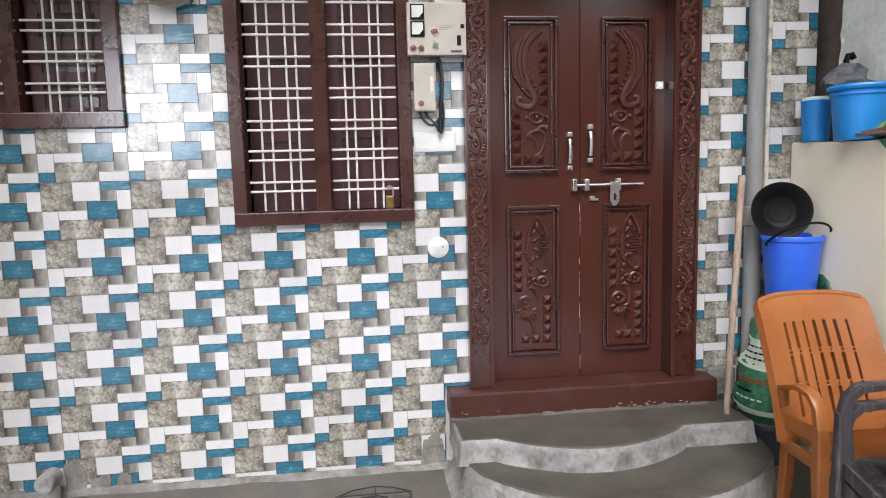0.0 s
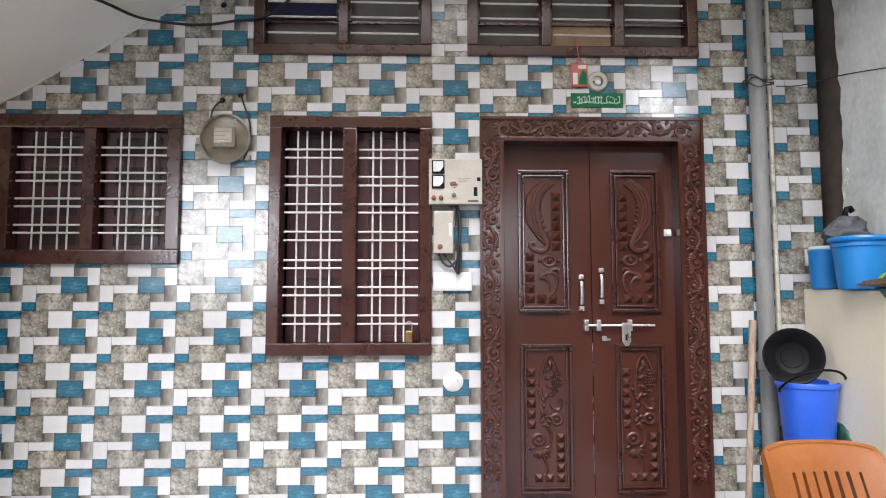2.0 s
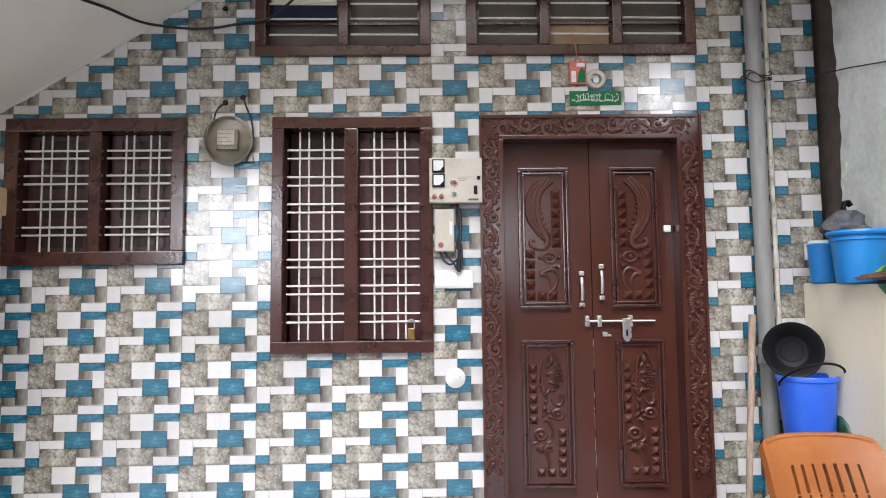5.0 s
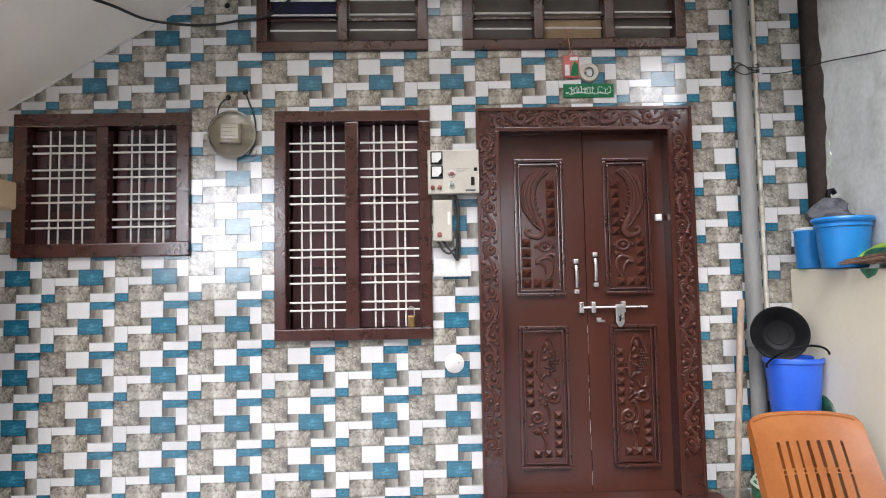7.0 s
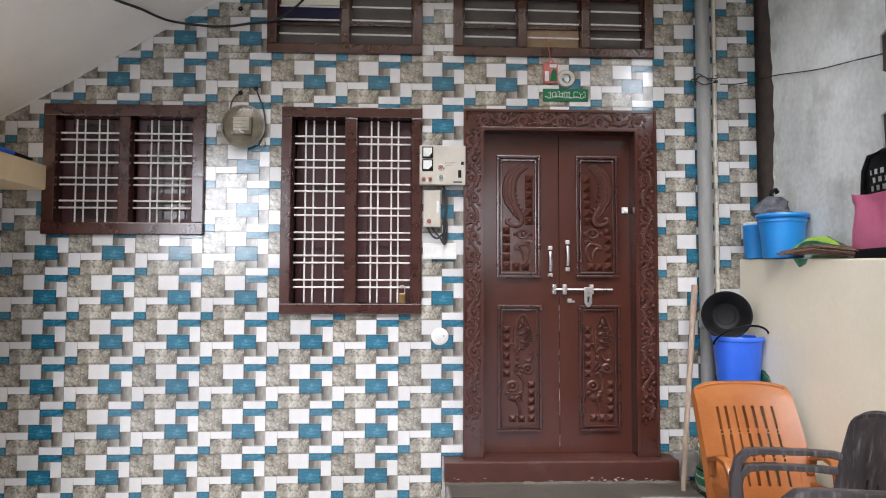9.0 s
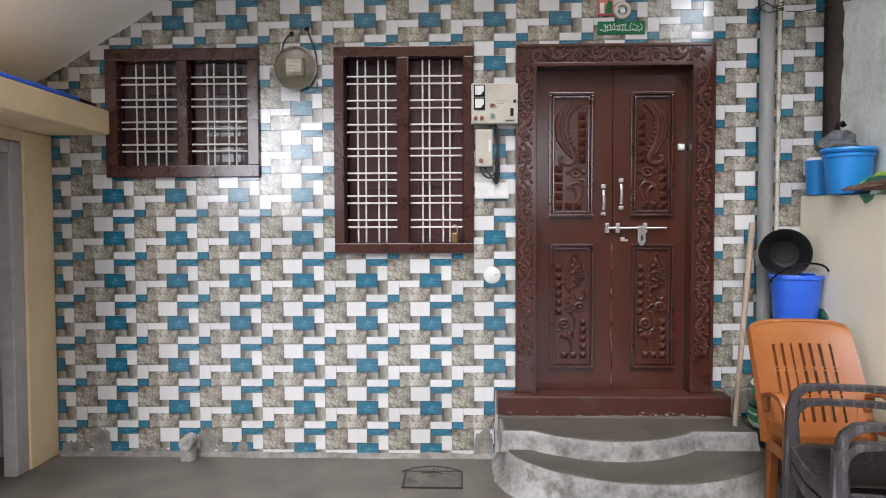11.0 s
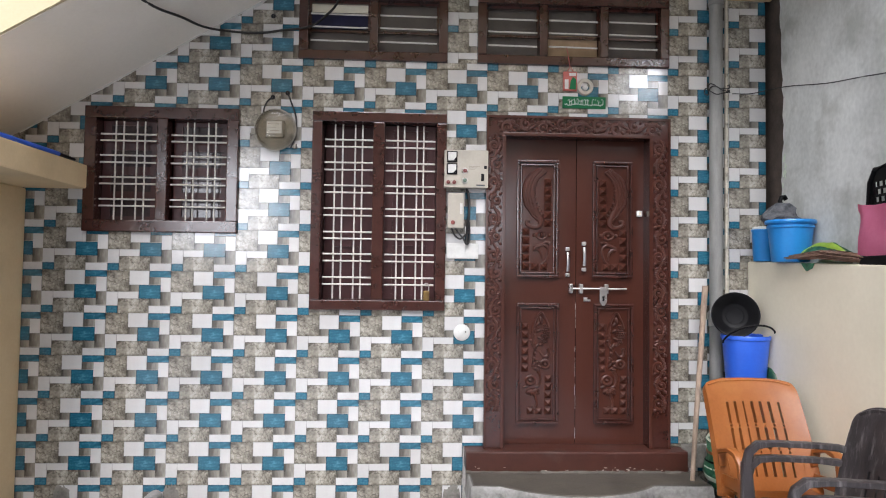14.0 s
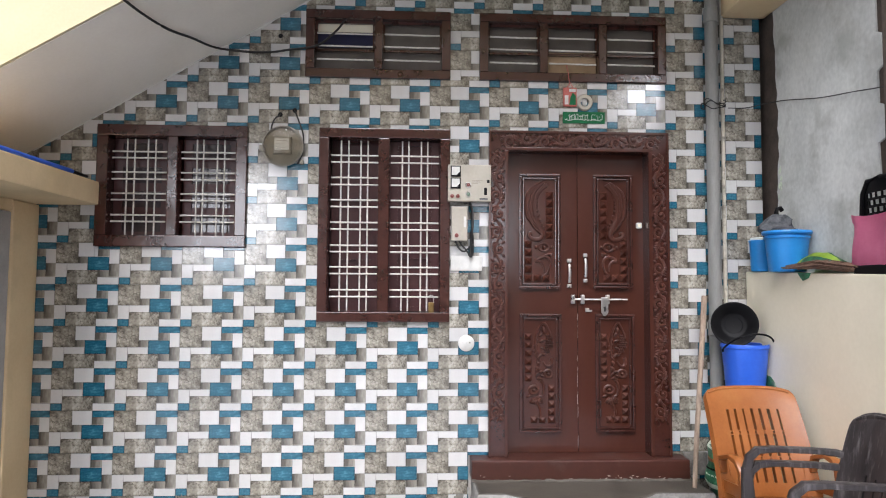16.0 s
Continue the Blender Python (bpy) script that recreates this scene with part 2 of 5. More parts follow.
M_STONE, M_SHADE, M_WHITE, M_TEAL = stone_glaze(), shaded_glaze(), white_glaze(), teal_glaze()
M_GROUT = surf("grout", (0.4, 0.385, 0.36), (0.55, 0.535, 0.5), 20, 0.9, 0.3)
M_WOOD = surf("brown_paint", (0.05, 0.0146, 0.0092), (0.063, 0.0188, 0.0116), 3, 0.17, 0.2, fine=30, rough_var=0.1, stretch=(2, 2, 0.8), spec=0.55, dist=0.004)
M_WOODF = surf("brown_paint_rough", (0.036, 0.0112, 0.0082), (0.056, 0.017, 0.0122), 12, 0.15, 0.3, fine=60, rough_var=0.1, dist=0.003, spec=0.75)
M_CARVE = surf("brown_paint_carving", (0.05, 0.0148, 0.009), (0.072, 0.0212, 0.0128), 12, 0.3, 0.3, fine=45, rough_var=0.1, dist=0.003, spec=0.5)
M_WORN = surf("brown_paint_worn", (0.042, 0.0122, 0.0076), (0.062, 0.018, 0.011), 10, 0.4, 0.4, stains=0.12, stain_colour=(0.25, 0.2, 0.18))
M_DARKWOOD = surf("shutter_wood", (0.042, 0.0125, 0.0125), (0.068, 0.02, 0.0195), 6, 0.35, 0.3, spec=0.4)
M_BAR = surf("white_painted_iron", (0.55, 0.52, 0.47), (0.68, 0.65, 0.6), 40, 0.4, 0.2)
M_CONC = surf("cement_floor", (0.055, 0.048, 0.039), (0.14, 0.125, 0.103), 4.0, 0.5, 0.6, fine=60, stains=0.5, stain_colour=(0.055, 0.05, 0.042), stain_scale=0.8, dist=0.004, rough_var=0.2)
M_STEP = surf("step_cement", (0.034, 0.029, 0.023), (0.098, 0.086, 0.068), 7.0, 0.5, 0.7, fine=70, stains=0.6, stain_colour=(0.05, 0.042, 0.033), dist=0.006, stain_scale=0.9, rough_var=0.2)
M_RISER = surf("limewashed_cement", (0.12, 0.115, 0.105), (0.34, 0.332, 0.315), 5, 0.8, 0.8, fine=45, stains=0.85, stain_colour=(0.075, 0.07, 0.06), dist=0.008, stain_scale=1.5)
M_CREAM = surf("cream_wall_paint", (0.78, 0.72, 0.56), (0.85, 0.79, 0.63), 2.5, 0.6, 0.25, fine=40, stains=0.1, stain_colour=(0.5, 0.44, 0.34))
M_OCHRE = surf("ochre_wall_paint", (0.7, 0.525, 0.305), (0.78, 0.61, 0.375), 4, 0.6, 0.3, fine=50, stains=0.25, stain_colour=(0.35, 0.26, 0.14))
M_YELLOW = surf("pale_yellow_paint", (0.52, 0.45, 0.28), (0.58, 0.51, 0.335), 3, 0.6, 0.2)
M_SOFFIT = surf("grey_white_distemper", (0.77, 0.725, 0.65), (0.84, 0.795, 0.72), 2.5, 0.85, 0.2, fine=50)
M_PLASTER = surf("grey_cement_plaster", (0.46, 0.48, 0.46), (0.74, 0.76, 0.735), 2.4, 0.85, 0.5, fine=40, stains=0.6, stain_colour=(0.3, 0.31, 0.28), stain_scale=1.3, dist=0.005, stretch=(1, 1, 0.85))
M_DARKBROWN = surf("rough_dark_brown", (0.04, 0.03, 0.024), (0.1, 0.075, 0.06), 9, 0.9, 0.7, dist=0.006)
M_PVC = surf("grey_pipe", (0.17, 0.17, 0.163), (0.25, 0.246, 0.235), 6, 0.45, 0.1, stains=0.25, stain_colour=(0.4, 0.39, 0.37), stretch=(4, 4, 0.7))
M_CONDUIT = surf("cream_conduit", (0.42, 0.38, 0.3), (0.62, 0.58, 0.48), 14, 0.5, 0.2, stains=0.95, stain_colour=(0.1, 0.085, 0.065), stain_scale=0.9)
M_BLACK = surf("black_plastic", (0.003, 0.003, 0.0035), (0.008, 0.008, 0.009), 10, 0.42, 0.1, spec=0.12)
M_WIRE = surf("black_cable", (0.005, 0.005, 0.005), (0.014, 0.013, 0.013), 20, 0.5, 0.1)
M_BUCKET = surf("blue_plastic", (0.02, 0.1, 0.6), (0.03, 0.14, 0.7), 5, 0.35, 0.05)
M_TUB = surf("sky_blue_plastic", (0.01, 0.2, 0.56), (0.015, 0.26, 0.66), 5, 0.35, 0.05)
M_ORANGE = surf("orange_plastic", (0.225, 0.066, 0.013), (0.3, 0.1, 0.025), 5, 0.3, 0.12, fine=70, stains=0.3, stain_colour=(0.38, 0.16, 0.05), stain_scale=0.7)
M_DKCHAIR = surf("dark_brown_plastic", (0.017, 0.014, 0.0145), (0.055, 0.047, 0.048), 9, 0.42, 0.25, fine=60, stains=0.6, stain_colour=(0.19, 0.175, 0.175), stain_scale=1.8, stretch=(2.6, 2.6, 0.3))
M_PINK = surf("pink_plastic", (0.82, 0.2, 0.36), (0.9, 0.28, 0.45), 6, 0.5, 0.15)
M_SACK = surf("green_woven_sack", (0.006, 0.06, 0.03), (0.06, 0.27, 0.14), 24, 0.5, 0.6, fine=120, dist=0.006)
M_SACKW = surf("pale_sack_print", (0.45, 0.55, 0.42), (0.65, 0.72, 0.6), 14, 0.5, 0.4, fine=120)
M_LIME = surf("lime_print", (0.35, 0.55, 0.06), (0.5, 0.68, 0.12), 12, 0.5, 0.3)
M_STICK = surf("weathered_stick", (0.2, 0.14, 0.1), (0.38, 0.29, 0.22), 14, 0.8, 0.6, stretch=(4, 4, 0.5))
M_TWIG = surf("dry_twigs", (0.09, 0.05, 0.035), (0.22, 0.13, 0.09), 30, 0.8, 0.3)
M_STEEL = surf("bright_steel", (0.45, 0.43, 0.41), (0.62, 0.6, 0.57), 20, 0.28, 0.05, metal=0.9)
M_BRASS = surf("old_brass", (0.16, 0.1, 0.04), (0.32, 0.21, 0.08), 20, 0.35, 0.1, metal=0.9)
M_BOX = surf("beige_enamel", (0.37, 0.34, 0.28), (0.45, 0.415, 0.345), 8, 0.4, 0.1, stains=0.15)
M_METERBODY = surf("aged_meter_plastic", (0.19, 0.172, 0.138), (0.33, 0.305, 0.25), 14, 0.35, 0.2, stains=0.4, stain_colour=(0.12, 0.1, 0.08))
M_CLOUDGLASS = surf("clouded_glass", (0.84, 0.8, 0.72), (0.95, 0.92, 0.86), 16, 0.1, 0.03, rough_var=0.06)
M_CLOUDGLASS.node_tree.nodes["Principled BSDF"].inputs["Transmission Weight"].default_value = 1.0
M_CLOUDGLASS.node_tree.nodes["Principled BSDF"].inputs["IOR"].default_value = 1.25
M_PAPER = surf("white_label", (0.52, 0.52, 0.49), (0.64, 0.64, 0.61), 20, 0.6, 0.05)
M_RED = surf("faded_red_plastic", (0.36, 0.065, 0.05), (0.48, 0.12, 0.095), 20, 0.4, 0.05)
M_MAROON = surf("dark_red_knob", (0.16, 0.035, 0.03), (0.24, 0.06, 0.05), 20, 0.4, 0.05)
M_DIMGREEN = surf("dull_green_knob", (0.08, 0.13, 0.09), (0.13, 0.19, 0.14), 20, 0.4, 0.05)
M_GREEN = surf("green_sign", (0.003, 0.1, 0.035), (0.006, 0.135, 0.05), 20, 0.6, 0.05, spec=0.2)
M_CARD = surf("brown_cardboard", (0.3, 0.2, 0.11), (0.4, 0.28, 0.17), 12, 0.8, 0.2)
M_NAVY = surf("navy_cloth", (0.008, 0.008, 0.03), (0.015, 0.015, 0.05), 12, 0.8, 0.3)
M_SCREEN = surf("dusty_screen", (0.075, 0.06, 0.05), (0.14, 0.118, 0.096), 6, 0.5, 0.1, fine=200)
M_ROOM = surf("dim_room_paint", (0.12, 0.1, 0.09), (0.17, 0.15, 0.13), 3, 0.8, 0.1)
M_DOORGREY = surf("grey_door_frame", (0.34, 0.32, 0.31), (0.46, 0.44, 0.42), 8, 0.5, 0.2)
M_BATHTILE = surf("pale_bath_tile", (0.4, 0.39, 0.4), (0.52, 0.51, 0.52), 3, 0.3, 0.05)
M_PALE = surf("unseen_opposite_wall", (0.3, 0.275, 0.23), (0.4, 0.37, 0.31), 0.6, 0.9, 0.2)
M_WARMWALL = surf("warm_bounce_wall", (0.7, 0.53, 0.27), (0.78, 0.62, 0.36), 0.8, 0.9, 0.2)
M_CHIP = surf("bare_pale_chip", (0.22, 0.19, 0.17), (0.45, 0.4, 0.36), 30, 0.8, 0.2)
M_RUST = surf("rusted_plate", (0.05, 0.045, 0.037), (0.13, 0.12, 0.1), 9, 0.6, 0.5, stains=0.9, stain_colour=(0.018, 0.014, 0.012), stain_scale=0.9, dist=0.004)
M_MORTAR = surf("rough_mortar", (0.1, 0.093, 0.08), (0.25, 0.235, 0.21), 14, 0.9, 0.7, fine=80, dist=0.005)
M_PANE = surf("dusty_pane", (0.03, 0.02, 0.021), (0.065, 0.05, 0.052), 6, 0.12, 0.05)
M_BOUNCE = surf("pale_bounce_ground", (0.385, 0.42, 0.465), (0.505, 0.545, 0.6), 1.5, 0.9, 0.3, fine=30)
M_GREYTUB = surf("slate_grey_plastic", (0.035, 0.042, 0.05), (0.07, 0.08, 0.09), 8, 0.45, 0.15, stains=0.3, stain_colour=(0.15, 0.15, 0.15))
M_DARKBAG = surf("dark_green_print", (0.001, 0.006, 0.005), (0.02, 0.1, 0.05), 40, 0.35, 0.5, fine=110, dist=0.004)
M_CLOTH = surf("dark_grey_cloth", (0.02, 0.022, 0.028), (0.12, 0.125, 0.135), 25, 0.9, 0.6, fine=90, dist=0.006)

# ---- plan ----
WIN1 = (-2.585, -1.608, 1.783, 2.59)
WIN2 = (-1.137, -0.262, 1.300, 2.59)
VENT1 = (-1.24, -0.264, 2.935, 3.40)
VENT2 = (-0.066, 1.22, 2.935, 3.40)
DOOR = (0.0, 1.22, 0.30, 2.59)
OPEN = [WIN1, WIN2, VENT1, VENT2, DOOR]
TOP, RIGHT, LEFT = 3.75, 1.885, -4.2
PX, PZ, X0, Z0 = 0.4045, 0.2713, -1.616, 0.992

# ---- ground ----
bm = B()
bx(bm, -6, 6, -1.7, 0.2, -0.3, 0.0)
solid("floor", bm, M_CONC, "stained grey cement floor of the porch", "floor", "structure")

# unseen pale ground, added to bounce cool light up to the wall and soffit
bm = B()
bx(bm, -60, 60, -60, -1.7, -0.32, -0.004)
solid("ground", bm, M_BOUNCE, "unseen pale grey ground added outside the porch to bounce light", "ground", "structure")

# ---- tiled front wall ----
bm = B()
xs = sorted({LEFT, RIGHT} | {v for o in OPEN for v in o[:2]})
zs = sorted({-0.2, TOP} | {v for o in OPEN for v in o[2:]})
for xa, xb in zip(xs, xs[1:]):
    for za, zb in zip(zs, zs[1:]):
        mx_, mz_ = (xa + xb) / 2, (za + zb) / 2
        if not any(o[0] < mx_ < o[1] and o[2] < mz_ < o[3] for o in OPEN):
            bx(bm, xa, xb, 0.012, 0.22, za, zb)
wall_front = solid("wall_front", bm, M_GROUT, "house front clad in glossy white, teal and stone-print tiles", "wall", "structure")

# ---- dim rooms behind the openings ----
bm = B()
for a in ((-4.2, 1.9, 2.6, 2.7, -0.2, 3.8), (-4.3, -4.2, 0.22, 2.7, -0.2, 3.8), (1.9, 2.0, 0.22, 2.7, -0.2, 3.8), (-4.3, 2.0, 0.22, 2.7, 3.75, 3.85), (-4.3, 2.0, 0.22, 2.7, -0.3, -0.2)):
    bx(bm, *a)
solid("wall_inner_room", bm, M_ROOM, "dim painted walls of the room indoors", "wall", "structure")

# ---- unseen ceiling slab over the porch and corner beam ----
# slab is added to shade the wall top; its yellow warms the bounce
bm = B()
bx(bm, -0.9, 1.6, -1.15, 0.012, TOP, TOP + 0.15)
solid("ceiling", bm, M_YELLOW, "unseen pale yellow slab added to shade and warm the wall top", "ceiling", "structure")
bm = B()
bx(bm, 1.60, 1.916, -1.2, -0.002, 3.41, 3.75)
solid("beam_corner", bm, M_OCHRE, "cream painted beam along the side wall", "beam", "structure", 0.008)

# ---- staircase flight over the porch ----
SL, SZ = 0.592, 3.45
flight = thing("staircase", "sloping concrete stair flight with a grey soffit and yellow side", "staircase", kind="structure")


def soff(x):
    return SZ + SL * (x + 1.25)


bm = B()
prism(bm, [(-3.5, soff(-3.5)), (-0.2, soff(-0.2)), (-0.2, soff(-0.2) + 0.2), (-3.5, soff(-3.5) + 0.2)], "y", -0.98, -0.002)
part("soffit", bm, M_SOFFIT, flight)
bm = B()
prism(bm, [(-3.5, soff(-3.5) + 0.003), (-0.2, soff(-0.2) + 0.003), (-0.2, soff(-0.2) + 1.1), (-3.5, soff(-3.5) + 1.1)], "y", -1.0, -0.982)
part("side_parapet", bm, M_YELLOW, flight, "pale yellow painted stair side")
for k in range(11):
    bm = B()
    xa = -3.4 + 0.28 * k
    bx(bm, xa, xa + 0.28, -0.978, -0.004, soff(xa) + 0.202, soff(xa) + 0.202 + 0.17)
    part("step", bm, M_CONC, flight)
bm = B()
rng = random.Random(4)
low = []
for k in range(131):
    xa = -3.0 + 0.016 * k
    burst = max(0, noise.noise((xa * 3.1, 2, 0)) - 0.1) * 0.075
    low.append((xa, soff(xa) - 0.007 - burst * rng.uniform(0.2, 1) - rng.uniform(0, 0.003)))
for p, q in zip(low, low[1:]):
    prism(bm, [(p[0], soff(p[0]) + 0.004), (q[0], soff(q[0]) + 0.004), q, p], "y", -0.006, 0.0)
part("paint_edge", bm, M_PAPER, flight, "ragged splashed white paint edge on tiles")

# ---- low wash room under the stair ----
bath = thing("wash_room", "low ochre painted wash room under the stair", "room", kind="structure")
bm = B()
bx(bm, -3.08, -2.945, -0.28, -0.002, 0.0, 2.05)
part("pier", bm, M_OCHRE, bath, bevel=0.012)
bm = B()
bx(bm, -3.08, -2.945, -1.7, -1.20, 0.0, 2.05)
part("pier", bm, M_OCHRE, bath, bevel=0.012)
bm = B()
bx(bm, -3.08, -2.95, -1.20, -0.282, 1.98, 2.05)
part("lintel", bm, M_OCHRE, bath)
bm = B()
bx(bm, -4.2, -2.56, -1.75, -0.002, 2.053, 2.205)
part("roof_slab", bm, M_OCHRE, bath, "ochre painted slab edge, chipped at the wall", bevel=0.012)
frame_ = thing("door_frame", "", "")
frame_.parent = bath
for a in ((-3.04, -2.955, -0.39, -0.283, 0, 1.975), (-3.04, -2.955, -1.20, -1.12, 0, 1.975), (-3.04, -2.955, -1.12, -0.39, 1.9, 1.975)):
    bm = B()
    bx(bm, *a)
    part("jamb", bm, M_DOORGREY, frame_, bevel=0.008)
bm = B()
bx(bm, -4.2, -4.1, -1.7, -0.002, 0, 2.05)
bx(bm, -4.1, -3.08, -0.06, -0.004, 0, 2.05)
bx(bm, -4.1, -3.08, -1.7, -1.6, 0, 2.05)
part("tiled_lining", bm, M_BATHTILE, bath, "pale grey tiled inner walls")

# ---- side wall with ledge, upper plaster wall ----
bm = B()
prism(bm, [(0.0, 0.0), (0.0, 1.652), (-1.39, 1.607), (-1.39, 0.0)], "x", 1.757, 1.93)
solid("wall_side_low", bm, M_CREAM, "low cream painted side wall with a ledge on top", "wall", "structure", 0.01)
bm = B()
rng = random.Random(7)
edge, z = [], 1.55
while z < 4.1:
    d = -1.09 if int(z / 0.19) % 2 else -1.14
    edge += [(d + rng.uniform(-0.01, 0.01), z + 0.01), (d + rng.uniform(-0.01, 0.01), z + 0.18)]
    z += 0.19
left, z = [], 4.1
while z > 1.5:
    left.append((-0.13 - 0.02 * math.sin(z * 3) + rng.uniform(-0.012, 0.012), z))
    z -= 0.06
prism(bm, edge + left, "x", 1.918, 1.9295)
plaster = solid("wall_side_plaster", bm, M_PLASTER, "rough grey cement plaster on the upper side wall", "wall", "structure")
bm = B()
for k in range(46):
    z = 1.72 + 0.62 * rng.random() ** 1.4
    y = -0.13 - 0.02 * math.sin(z * 3) - rng.random() ** 2 * 0.05
    w, h = rng.uniform(0.006, 0.022), rng.uniform(0.008, 0.035)
    prism(bm, [(y, z), (y - w * 0.6, z - h * 0.3), (y - w, z + h * 0.3), (y - w * 0.5, z + h), (y - w * 0.1, z + h * 0.6)], "x", 1.9145, 1.919)
part("chipped_edge", bm, M_SACKW, plaster, "pale chipped plaster along the edge")
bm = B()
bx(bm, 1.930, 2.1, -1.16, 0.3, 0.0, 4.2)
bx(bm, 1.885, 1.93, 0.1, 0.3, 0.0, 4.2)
solid("wall_side_upper", bm, M_DARKBROWN, "dark brown strip of wall beside the plaster", "wall", "structure")
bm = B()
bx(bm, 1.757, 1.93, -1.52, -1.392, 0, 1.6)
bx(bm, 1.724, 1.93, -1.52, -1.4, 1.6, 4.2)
solid("post_corner", bm, M_DARKBROWN, "dark brown weathered corner post", "post", "structure", 0.01)
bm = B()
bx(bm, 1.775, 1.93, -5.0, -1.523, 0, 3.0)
solid("wall_side_front", bm, M_DARKBROWN, "dark brown side wall towards the street", "wall", "structure")

# unseen upper storey and flanks, added to block light from behind the house
bm = B()
bx(bm, -6, 6, 0.012, 3.0, TOP + 0.15, 7.0)
bx(bm, -6, LEFT, 0.012, 3.0, -0.2, TOP + 0.15)
bx(bm, 2.1, 6, 0.012, 3.0, -0.2, TOP + 0.15)
solid("wall_upper_storey", bm, M_CREAM, "plain unseen upper storey and flanks added to block light", "wall", "structure")

# ---- plain walls that close the place behind, unseen, added to block low sky ----
bm = B()
for a in ((-13, -7.35, -15, -14.6, 0, 6.3), (-7.35, -4.45, -15, -14.6, 0, 2.05), (-7.35, -4.45, -15, -14.6, 4.75, 6.3), (-4.45, 1.22, -15, -14.6, 0, 6.3),
          (1.22, 2.58, -15, -14.6, 0, 1.95), (1.22, 2.58, -15, -14.6, 4.45, 6.3), (2.58, 30, -15, -14.6, 0, 6.3)):
    bx(bm, *a)
solid("wall_opposite", bm, M_PALE, "plain unseen walls added across the street to block low sky", "wall", "structure")
# cream upper part is added to warm the reflections and light on the tiles
bm = B()
for a in ((-13, 5.65, -15, -14.6, 6.3, 9.6), (5.65, 6.75, -15, -14.6, 6.3, 6.6), (5.65, 6.75, -15, -14.6, 7.7, 9.6), (6.75, 30, -15, -14.6, 6.3, 9.6)):
    bx(bm, *a)
solid("wall_opposite_upper", bm, M_WARMWALL, "unseen cream wall added across the street to warm the light", "wall", "structure")

# ---- barred windows ----
def ring_frame(parent, o, w, y0, y1, material, mullions=(), mw=0.06, bevel=0.006):
    x0, x1, z0, z1 = o
    for a in ((x0, x1, z1 - w, z1), (x0, x1, z0, z0 + w)):
        bm = B()
        bx(bm, a[0], a[1], y0, y1, a[2], a[3])
        part("rail", bm, material, parent, bevel=bevel)
    for a in ((x0, x0 + w), (x1 - w, x1)):
        bm = B()
        bx(bm, a[0], a[1], y0 + 0.001, y1, z0 + w, z1 - w)
        part("stile", bm, material, parent, bevel=bevel)
    for mxx in mullions:
        bm = B()
        bx(bm, mxx - mw / 2, mxx + mw / 2, y0 + 0.004, y1, z0 + w, z1 - w)
        part("mullion", bm, material, parent, bevel=bevel)


def rods(parent, xs, zs, zr, xr, y):
    for x in xs:
        bm = B()
        tube(bm, [(x, y, zr[0]), (x, y, zr[1])], 0.0054, 6)
        part("upright_rod", bm, M_BAR, parent, smooth=True)
    for z in zs:
        bm = B()
        tube(bm, [(xr[0], y - 0.012, z), (xr[1], y - 0.012, z)], 0.0058, 6)
        part("cross_rod", bm, M_BAR, parent, smooth=True)


def shutter(parent, x0, x1, z0, z1, y, rows, material=None, panes=False):
    """A closed panelled wooden shutter behind the rods."""
    bm = B()
    s = 0.055
    bx(bm, x0, x0 + s, y, y + 0.03, z0, z1)
    bx(bm, x1 - s, x1, y, y + 0.03, z0, z1)
    h = (z1 - z0) / rows
    for k in range(rows + 1):
        zc = z0 + k * h
        bx(bm, x0 + s, x1 - s, y + 0.001, y + 0.029, max(z0, zc - 0.028), min(z1, zc + 0.028))
    for k in range(0 if panes else rows):
        bx(bm, x0 + s, x1 - s, y + 0.016, y + 0.026, z0 + k * h + 0.028, z0 + (k + 1) * h - 0.028)
    sh = part("shutter", bm, material or M_DARKWOOD, parent, "closed dark brown shutter")
    for k in range(rows if panes else 0):
        bm = B()
        bx(bm, x0 + s, x1 - s, y + 0.012, y + 0.018, z0 + k * h + 0.028, z0 + (k + 1) * h - 0.028)
        part("pane", bm, M_PANE, sh, "dusty dark pane")


win = thing("window_1", "small brown wooden window with white iron rods and shut shutters", "window", kind="structure")
ring_frame(win, WIN1, 0.075, -0.028, 0.10, M_WOODF, (-2.095,), 0.068)
rods(win, (-2.409, -2.359, -2.273, -2.223), (2.417, 2.375, 2.279, 2.233, 2.137, 2.094, 1.994, 1.951), (1.86, 2.505), (-2.50, -2.14), 0.03)
rods(win, (-1.952, -1.909, -1.817, -1.770), (2.417, 2.375, 2.279, 2.233, 2.137, 2.094, 1.994, 1.951), (1.86, 2.505), (-2.05, -1.69), 0.03)
shutter(win, -2.508, -2.14, 1.86, 2.513, 0.07, 4, None, True)
shutter(win, -2.05, -1.685, 1.86, 2.513, 0.07, 4, None, True)
win = thing("window_2", "tall brown wooden window with white iron rods, one shutter open", "window", kind="structure")
ring_frame(win, WIN2, 0.065, -0.028, 0.10, M_WOODF, (-0.705,), 0.075)
zs2 = (2.412, 2.366, 2.262, 2.214, 2.111, 2.065, 1.960, 1.914, 1.806, 1.763, 1.662, 1.617, 1.510, 1.465)
rods(win, (-0.994, -0.944, -0.862, -0.815), zs2, (1.37, 2.515), (-1.06, -0.745), 0.03)
rods(win, (-0.583, -0.540, -0.455, -0.412), zs2, (1.37, 2.515), (-0.66, -0.335), 0.03)
